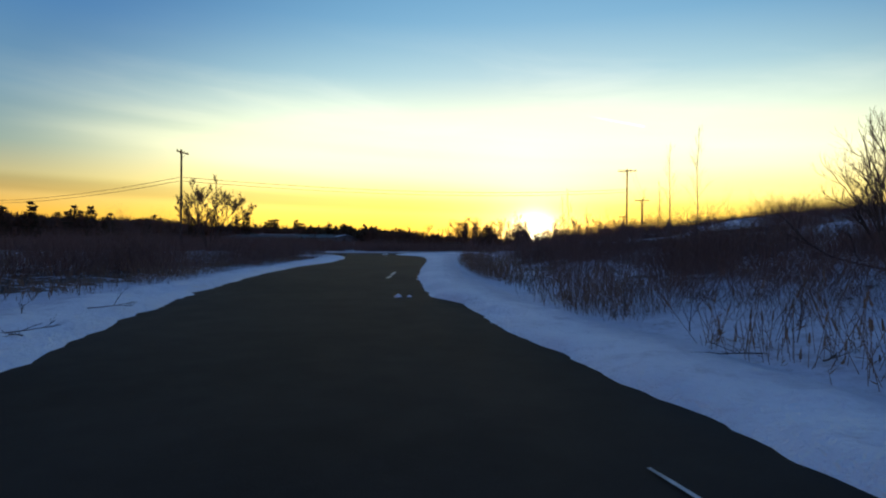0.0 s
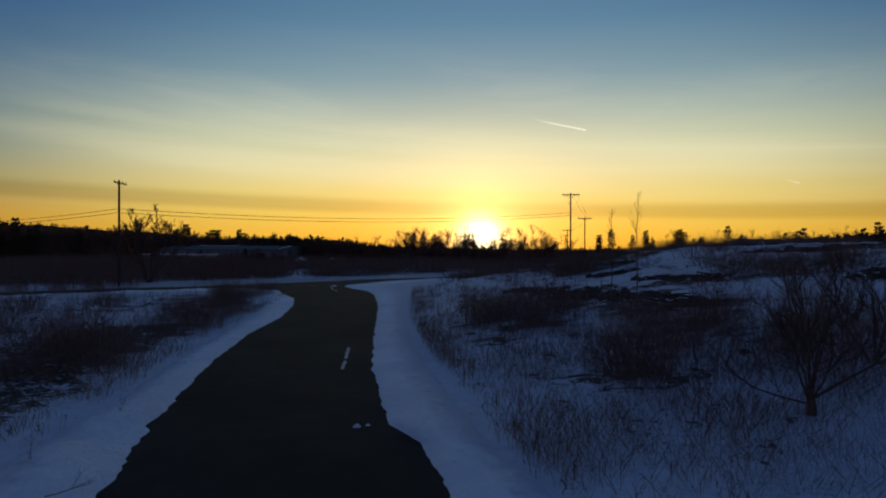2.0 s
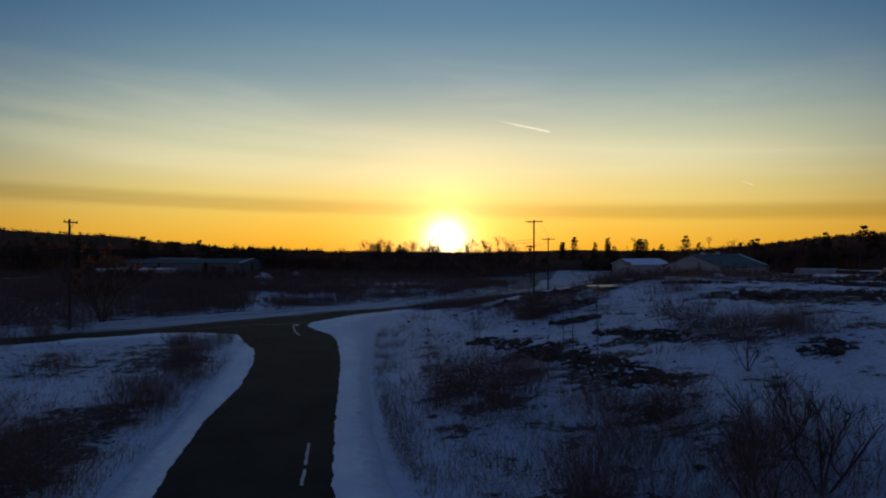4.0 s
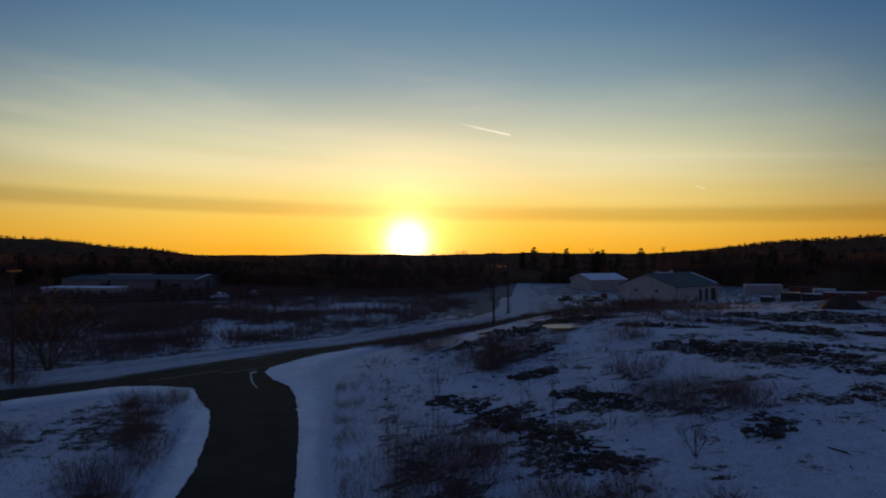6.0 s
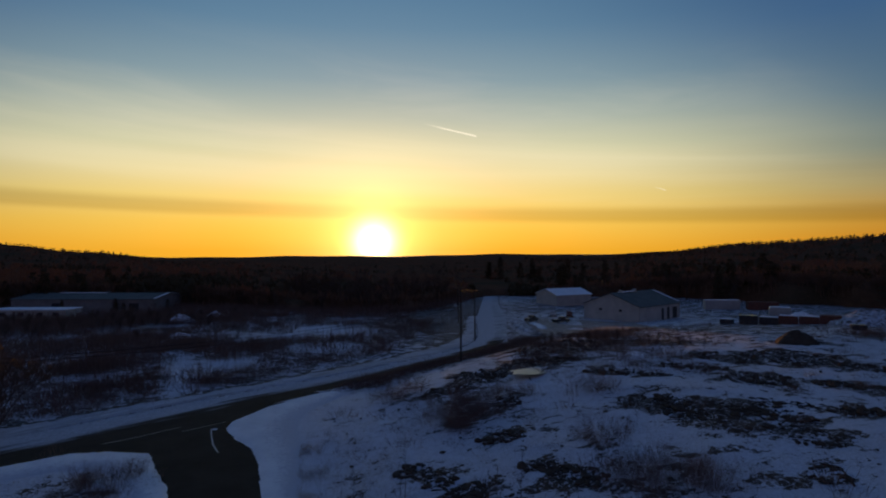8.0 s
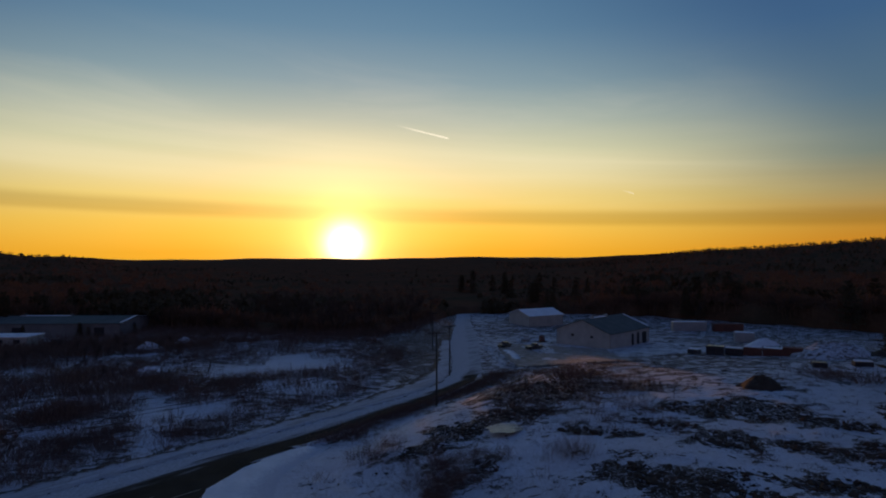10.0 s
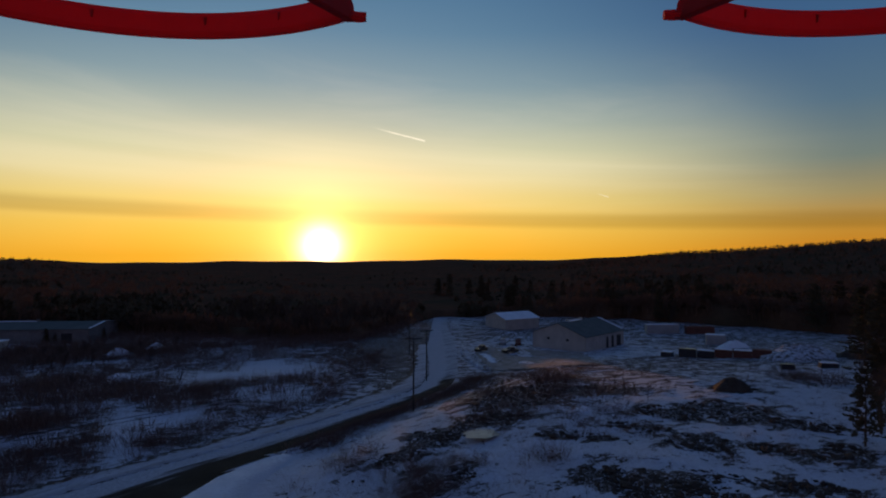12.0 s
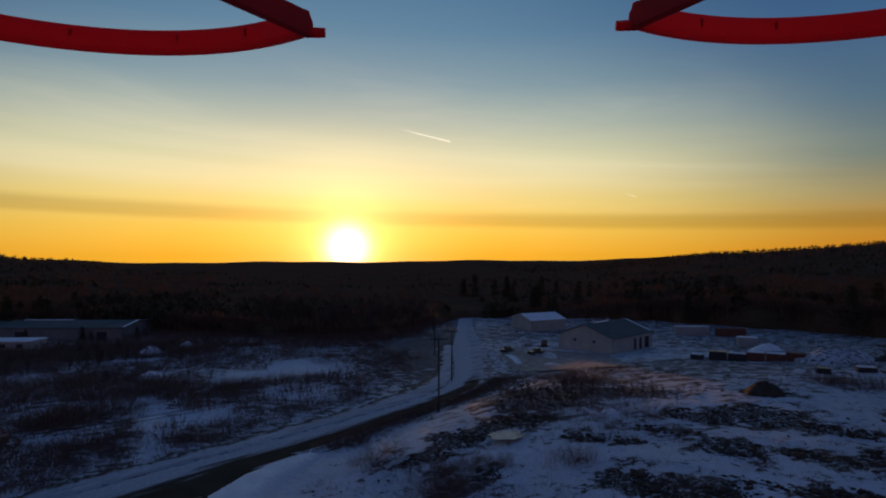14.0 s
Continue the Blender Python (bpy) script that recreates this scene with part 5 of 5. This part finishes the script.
def far_brush():
    r = random.Random(21)
    shapes = {i: thicket_shape(300 + i) for i in range(6)}
    shapes.update({6 + i: haze_shape(330 + i) for i in range(5)})
    spots = []
    for zone in BRUSH_FAR:
        cx, cy, rw, rd, az = zone
        for i in range(int(rw * rd * 1.8) + 6):
            x, y = cx + r.gauss(0, 0.6) * rw, cy + r.gauss(0, 0.6) * rd
            if abs((x - np.interp(y, MAIN_Y, MAIN_X)) * 0.72) > 8:
                spots.append((r.randrange(6), x, y, float(land(x, y)), r.uniform(0, 6.28), r.uniform(0.6, 1.3)))
    for i in range(1000):
        t = r.random()
        y = 40 + 130 * t
        x = float(np.interp(y, MAIN_Y, MAIN_X)) - (12.5 + abs(r.gauss(0, 12))) / 0.72
        if not any(inside(zn, x, y) > 0.2 for zn in CLEAR):
            spots.append((r.randrange(6), x, y, float(land(x, y)), r.uniform(0, 6.28), r.uniform(0.5, 1.15)))
    for i in range(1500):
        bear = r.uniform(-56, 22)
        d = woods_edge(bear) - abs(r.gauss(0, 9))
        x, y = math.sin(radians(bear)) * d, math.cos(radians(bear)) * d
        if abs((x - np.interp(y, MAIN_Y, MAIN_X)) * 0.72) > 8:
            spots.append((r.randrange(6), x, y, float(land(x, y)), r.uniform(0, 6.28), r.uniform(0.9, 2.2)))
    for i in range(900):
        x, y = r.uniform(-95, 22), r.uniform(112, 205)
        side = (x - np.interp(y, MAIN_Y, MAIN_X)) * 0.72
        if side < -12 and rough(x, y, 0.04, 61) > -0.15:
            spots.append((r.randrange(6), x, y, float(land(x, y)), r.uniform(0, 6.28), r.uniform(1.2, 2.1)))
    for i in range(6400):
        y = r.uniform(60, 215)
        x = r.uniform(-90, 62)
        side = (x - np.interp(y, MAIN_Y, MAIN_X)) * 0.72
        if side < -9 and rough(x, y, 0.05, 6) > -0.12 and not any(inside(zn, x, y) > 0.2 for zn in CLEAR) and r.random() < 0.75:
            spots.append((r.randrange(6), x, y, float(land(x, y)), r.uniform(0, 6.28), r.uniform(0.5, 1.35)))
    for i in range(700):
        x, y = r.uniform(3, 105), r.uniform(14, 118)
        if (x - np.interp(y, MAIN_Y, MAIN_X)) * 0.72 > 8 and rough(x, y, 0.07, 16) > 0.05:
            spots.append((r.randrange(6), x, y, float(land(x, y)), r.uniform(0, 6.28), r.uniform(0.3, 0.8)))
    for i in range(520):
        y = r.uniform(84, 118)
        x = float(np.interp(y, MAIN_Y, MAIN_X)) + (7.5 + abs(r.gauss(0, 3.2))) / 0.72
        spots.append((r.randrange(6), x, y, float(land(x, y)), r.uniform(0, 6.28), r.uniform(0.35, 0.95)))
    for zone in BRUSH + BRUSH_HILL + BRUSH_LEFT + BRUSH_LOW:
        cx, cy, rw, rd, az = zone
        c, s = math.cos(radians(az)), math.sin(radians(az))
        for i in range(int(rw * rd * (0.7 if zone in BRUSH_HILL else 1.5 if cy > 30 else 2.6)) + 6):
            u, v = r.gauss(0, 0.85) * rw, r.gauss(0, 0.85) * rd
            x, y = cx + u * c + v * s, cy - u * s + v * c
            if not -10.2 < x < float(np.interp(y, (0, 8, 15, 30, 45, 60), (6.5, 4.6, 3.2, 2.2, 2.4, 3.4))) and not on_road(x, y, 8):
                spots.append((6 + r.randrange(5), x, y, float(land(x, y)), r.uniform(0, 6.28), r.uniform(0.35, 1.15)))
    for i in range(420):
        x, y = r.uniform(58, 88), r.uniform(84, 112)
        if 0 < (x - np.interp(y, MAIN_Y, MAIN_X)) * 0.72 - 8 < 26 and rough(x, y, 0.08, 51) > -0.1:
            spots.append((r.randrange(6), x, y, float(land(x, y)), r.uniform(0, 6.28), r.uniform(0.4, 0.9)))
    for low, high, near, far, count, small, tall in ((-28, -5, 112, 152, 300, 1.3, 2.1), (-25, -7, 200, 221, 170, 1.6, 2.4), (-46, -16, 84, 112, 260, 0.8, 1.5), (25, 42, 74, 88, 150, 0.3, 0.6)):
        for i in range(count):
            bear, d = r.uniform(low, high), r.uniform(near, far)
            x, y = math.sin(radians(bear)) * d, math.cos(radians(bear)) * d
            if not on_road(x, y, 12) and not any(inside(zn, x, y) > 0.1 for zn in CLEAR):
                spots.append((r.randrange(6), x, y, float(land(x, y)), r.uniform(0, 6.28), r.uniform(small, tall)))
    for cx, cy in ((-28.2, 186.4), (-19.3, 195.0), (-0.5, 198.0)):
        for i in range(34):
            x, y = cx + r.gauss(0, 3.2), cy - 4.5 + r.gauss(0, 1.2)
            spots.append((r.randrange(6), x, y, float(land(x, y)), r.uniform(0, 6.28), r.uniform(0.8, 1.35)))
    for i in range(520):
        bear, d = r.uniform(-31, -3), r.gauss(196, 9)
        x, y = math.sin(radians(bear)) * d, math.cos(radians(bear)) * d
        spots.append((r.randrange(6), x, y, float(land(x, y)), r.uniform(0, 6.28), r.uniform(1.2, 2.0)))
    for i in range(110):
        bear, d = r.uniform(22, 39), r.uniform(80, 108)
        x, y = math.sin(radians(bear)) * d, math.cos(radians(bear)) * d
        if (x - np.interp(y, MAIN_Y, MAIN_X)) * 0.72 > 8:
            spots.append((r.randrange(6), x, y, float(land(x, y)), r.uniform(0, 6.28), r.uniform(0.6, 1.1)))
    scatter("dry_brush", shapes, spots, TWIG, "low leafless brush over the brown winter field", "brush")


far_brush()


def weeds():
    """Dry stalks with dark seed heads along the banks."""
    r, t = random.Random(8), Tubes()
    right = along([(4.9, -2), (4.4, 5.6), (3.6, 8.5), (2.6, 15.5), (1.6, 29), (1.4, 40), (2, 54), (2.4, 60)], 200)
    left = along([(-9.2, -2), (-9.4, 10), (-9.3, 18), (-9.8, 31), (-10.8, 44), (-12.6, 53.5), (-15, 57)], 200)
    for line, sgn, count in ((right, 1, 6200), (left, -1, 3600)):
        for i in range(count):
            q = line[r.randrange(200)]
            off = r.expovariate(0.42 if sgn < 0 else 0.75) + r.uniform(-0.35, 0.2)
            x, y = q[0] + sgn * off, q[1] + r.uniform(-0.4, 0.4)
            if off > 9 or (rough(x, y, 0.33, 12) + 0.5 * rough(x, y, 1.1, 4) < -0.08 + (0.25 if sgn < 0 else 0)):
                continue
            z, h = float(land(x, y)) - 0.05, r.uniform(0.2, 0.8) * (1.3 if r.random() < 0.12 else 1)
            lean = Vector((r.gauss(0, 0.24), r.gauss(0, 0.24), 1))
            tip = Vector((x, y, z)) + lean * h
            t.tube([(x, y, z), tip], 0.005, 0.003, 3)
            if r.random() < 0.3:
                t.tube([tip - lean * 0.10, tip + lean * 0.02], 0.016, 0.007, 4)
            for j in range(r.randrange(3)):
                t.leaf(Vector((x, y, z)) + lean * h * r.uniform(0.2, 0.8), (r.uniform(-1, 1), r.uniform(-1, 1), r.uniform(-0.2, 1)), r.uniform(0.06, 0.2), 0.008)
    tagged(t.done("dry_weeds", STRAW), "dry brown weed stalks with seed heads in snow", "weeds", kind="stuff")


weeds()


def lone_weed(seed, high):
    r, t = random.Random(seed), Tubes()
    branch(t, r, (0, 0, -0.05), (0.1, 0, 1), high, 0.008, 2, -0.1, 4)
    branch(t, r, (0.02, 0, -0.05), (-0.2, 0.15, 1), high * 0.7, 0.006, 1, -0.1, 4)
    return tagged(t.done("dry_weed", BARK), "single dry weed standing in the snow bank", "weed", "lone weeds on the snow banks")


for i, (x, y, s) in enumerate(((-7.3, 8.9, 0.75), (-7.9, 8.0, 0.45), (-7.6, 10.4, 0.3), (-8.3, 13.2, 0.5), (-8.0, 16.8, 0.4), (3.6, 11.2, 0.5), (4.6, 7.4, 0.7), (4.0, 9.2, 0.6), (5.4, 8.6, 0.8), (3.2, 13.0, 0.45))):
    weed = lone_weed(500 + i, s)
    weed.location = (x, y, float(land(x, y)) + 0.08)


def fallen_twig(seed, x, y, turn, size):
    r, t = random.Random(seed), Tubes()
    branch(t, r, (0, 0, 0.02), (1, 0.1, 0.06), size, 0.012, 2, 0.25, 4)
    ob = tagged(t.done("fallen_twig", BARK), "dark broken twig lying on the snow bank", "twig", "broken twigs on the snow banks")
    ob.matrix_world = Matrix.Translation((x, y, float(land(x, y)) + 0.13)) @ Matrix.Rotation(turn, 4, "Z")


for i, (x, y, turn, size) in enumerate(((-6.3, 8.3, 0.2, 0.5), (-5.9, 8.1, 2.7, 0.28), (-6.9, 11.2, 0.5, 0.6), (3.9, 6.9, 2.9, 0.5), (4.3, 6.4, 0.4, 0.4), (3.1, 10.4, 1.1, 0.3))):
    fallen_twig(900 + i, x, y, turn, size)


def dead_grass():
    """Thin tussocks of dead grass standing through the snow on both sides of the access road."""
    r, t = random.Random(19), Tubes()
    for i in range(17000):
        if r.random() < 0.66:
            x, y = 2.2 + r.expovariate(0.12), r.uniform(3, 62)
            if x > 34 or x < np.interp(y, (0, 5.6, 8.5, 15.5, 29, 40, 54, 62), (5.9, 4.8, 3.9, 2.6, 1.4, 1.5, 2.2, 2.6)):
                continue
        else:
            x, y = -9.8 - r.expovariate(0.12), r.uniform(4, 58)
            if x < -34 or (x - np.interp(y, MAIN_Y, MAIN_X)) * 0.72 < 7:
                continue
        if rough(x, y, 0.16, 27) + 0.6 * rough(x, y, 0.6, 5) < 0.08:
            continue
        z = float(land(x, y)) - 0.03
        for j in range(2):
            t.leaf((x + r.gauss(0, 0.12), y + r.gauss(0, 0.12), z), (r.gauss(0, 0.35), r.gauss(0, 0.35), 1), r.uniform(0.15, 0.5), r.uniform(0.006, 0.014))
    tagged(t.done("dead_grass", STRAW), "thin dead grass tussocks poking through snow", "grass", kind="stuff")


dead_grass()


def lumps():
    """Clods, stones and broken wood on the bare patches."""
    r = random.Random(77)
    shapes = {}
    for i in range(6):
        bm = bmesh.new()
        bmesh.ops.create_icosphere(bm, subdivisions=1, radius=1.0)
        v = np.array([tuple(q.co * r.uniform(0.65, 1.15)) for q in bm.verts]) * np.array((1.0, r.uniform(0.5, 1.0), r.uniform(0.35, 0.7)))
        shapes[i] = (v, [tuple(q.index for q in f.verts) for f in bm.faces])
        bm.free()
    for i in range(6, 9):
        t = Tubes()
        t.tube([(-1.6, 0, 0), (1.6, 0, r.uniform(-0.2, 0.5))], 0.16, 0.10, 5)
        shapes[i] = (np.array([tuple(q) for q in t.v]), t.f)
    spots = []
    for zone in DEBRIS + DEBRIS_MORE + DEBRIS_NEAR + DEBRIS_RIDGE:
        cx, cy, rw, rd, az = zone
        for i in range(int(min(320, 40 + rw * rd * 10))):
            a, q = r.uniform(0, 6.28), math.sqrt(r.random()) * 1.05
            u, v = math.cos(a) * q * rw, math.sin(a) * q * rd
            c, s = math.cos(radians(az)), math.sin(radians(az))
            x, y = cx + u * c + v * s, cy - u * s + v * c
            size = 0.08 + r.expovariate(6.0)
            spots.append((r.randrange(9), x, y, float(land(x, y)) + 0.28 * rough(x, y, 0.12) + 0.02, r.uniform(0, 6.28), min(size, 0.55)))
    for i in range(1500):
        x, y = r.uniform(4, 95), r.uniform(15, 110)
        if rough(x, y, 0.11, 44) > 0.0 and (x - np.interp(y, MAIN_Y, MAIN_X)) * 0.72 > 8:
            spots.append((r.randrange(9), x, y, float(land(x, y)) + 0.28 * rough(x, y, 0.12) + 0.02, r.uniform(0, 6.28), 0.05 + min(0.3, r.expovariate(12))))
    scatter("loose_rubble", shapes, spots, SOIL, "dark clods, stones and broken wood in snow", "rubble")


lumps()

# ---------------------------------------------------------------- the hovering aircraft's propeller guards
def guard_build(k, bsdf, where, out):
    f = k.noise(k.n("ShaderNodeTexCoord").outputs["Object"], 60, 3, 0.6)
    k.put(bsdf.inputs["Base Color"], k.mix(k.remap(f, 0.3, 0.7), (0.60, 0.014, 0.012, 1), (0.50, 0.011, 0.010, 1)))
    bsdf.inputs["Roughness"].default_value = 0.55
    thin = k.n("ShaderNodeBsdfTranslucent")
    thin.inputs[0].default_value = (0.75, 0.03, 0.02, 1)
    mixed = k.n("ShaderNodeMixShader")
    mixed.inputs[0].default_value = 0.5
    k.put(mixed.inputs[1], bsdf.outputs[0])
    k.put(mixed.inputs[2], thin.outputs[0])
    k.put(out.inputs[0], mixed.outputs[0])


RED = material("red_translucent_plastic", guard_build)


def propeller_guard(side):
    """side -1 or 1: a wide ring on edge, held at its inner corner by a strut that runs back to the motor."""
    top = tagged(new("propeller_guard"), "red plastic propeller guard ring of the hovering drone", "propeller guard", "guards of the drone")
    cx, cy = (0.1597, 0.1475) if side > 0 else (-0.1050, 0.1534)
    r, low, high = 0.1158, 0.1000, 0.1107
    tip = radians(123.1 if side > 0 else 54.8)
    span = radians(-205 if side > 0 else 205)
    mid, half = (low + high) / 2, (high - low) / 2
    section = [(-0.0013, -half), (0.0013, -half), (0.0019, -half * 0.6), (0.0019, half * 0.6), (0.0013, half), (-0.0013, half), (-0.0019, half * 0.6), (-0.0019, -half * 0.6)]
    n, m, verts, faces = 72, len(section), [], []
    for i in range(n + 1):
        a = tip + span * i / n
        for dr, dz in section:
            verts.append((cx + (r + dr) * math.cos(a), cy + (r + dr) * math.sin(a), mid + dz))
    for i in range(n):
        for q in range(m):
            faces.append((i * m + q, i * m + (q + 1) % m, (i + 1) * m + (q + 1) % m, (i + 1) * m + q))
    faces += [tuple(range(m)), tuple(range(n * m, n * m + m))]
    mesh_object("ring", verts, faces, RED, top)
    for i in (6, 12, 20, 30, 42, 54):
        a = tip + span * i / n
        part("ring_rib", box_bm((0.0008, 0.0012, 0.0036), (cx + (r - 0.0021) * math.cos(a), cy + (r - 0.0021) * math.sin(a), mid + 0.0016), 0.0003, a), RED, top)
    # the strut: a plate on edge with a rounded end at the corner
    px, py = cx + r * math.cos(tip), cy + r * math.sin(tip)
    dx, dy = 0.51 * side, -0.86
    long, thick, up = 0.150, 0.0020, 0.0100
    outline = [(-0.0022, 0.0), (long, 0.0), (long, up), (0.0035, up)] + [(0.0035 - 0.0057 * math.sin(w), up - 0.0057 * (1 - math.cos(w))) for w in (0.35, 0.75, 1.15, 1.5708)]
    q = len(outline)
    verts = [(px + dx * u - dy * s * thick, py + dy * u + dx * s * thick, low - 0.0004 + v) for s in (-1, 1) for u, v in outline]
    faces = [tuple(range(q)), tuple(range(2 * q - 1, q - 1, -1))] + [(i, i + q, (i + 1) % q + q, (i + 1) % q) for i in range(q)]
    strut = mesh_object("strut", verts, faces, RED, top)
    bm = bmesh.new()
    bm.from_mesh(strut.data)
    bmesh.ops.recalc_face_normals(bm, faces=bm.faces)
    bmesh.ops.bevel(bm, geom=list(bm.edges), offset=0.0005, segments=1, affect="EDGES")
    bm.to_mesh(strut.data)
    bm.free()
    t = Tubes()
    t.tube([(px + 0.001 * side, py, low + 0.0014), (px - 0.0045 * side, py + 0.0010, low + 0.0014), (px - 0.0066 * side, py + 0.0012, low + 0.0015), (px - 0.0074 * side, py + 0.0013, low + 0.0015)], 0.0022, 0.0019, 12)
    t.done("tip_peg", RED, top)
    top.matrix_world = Matrix.Translation(HOVER) @ Matrix.Rotation(radians(-20.3), 4, "Z")
    return top


propeller_guard(-1)
propeller_guard(1)
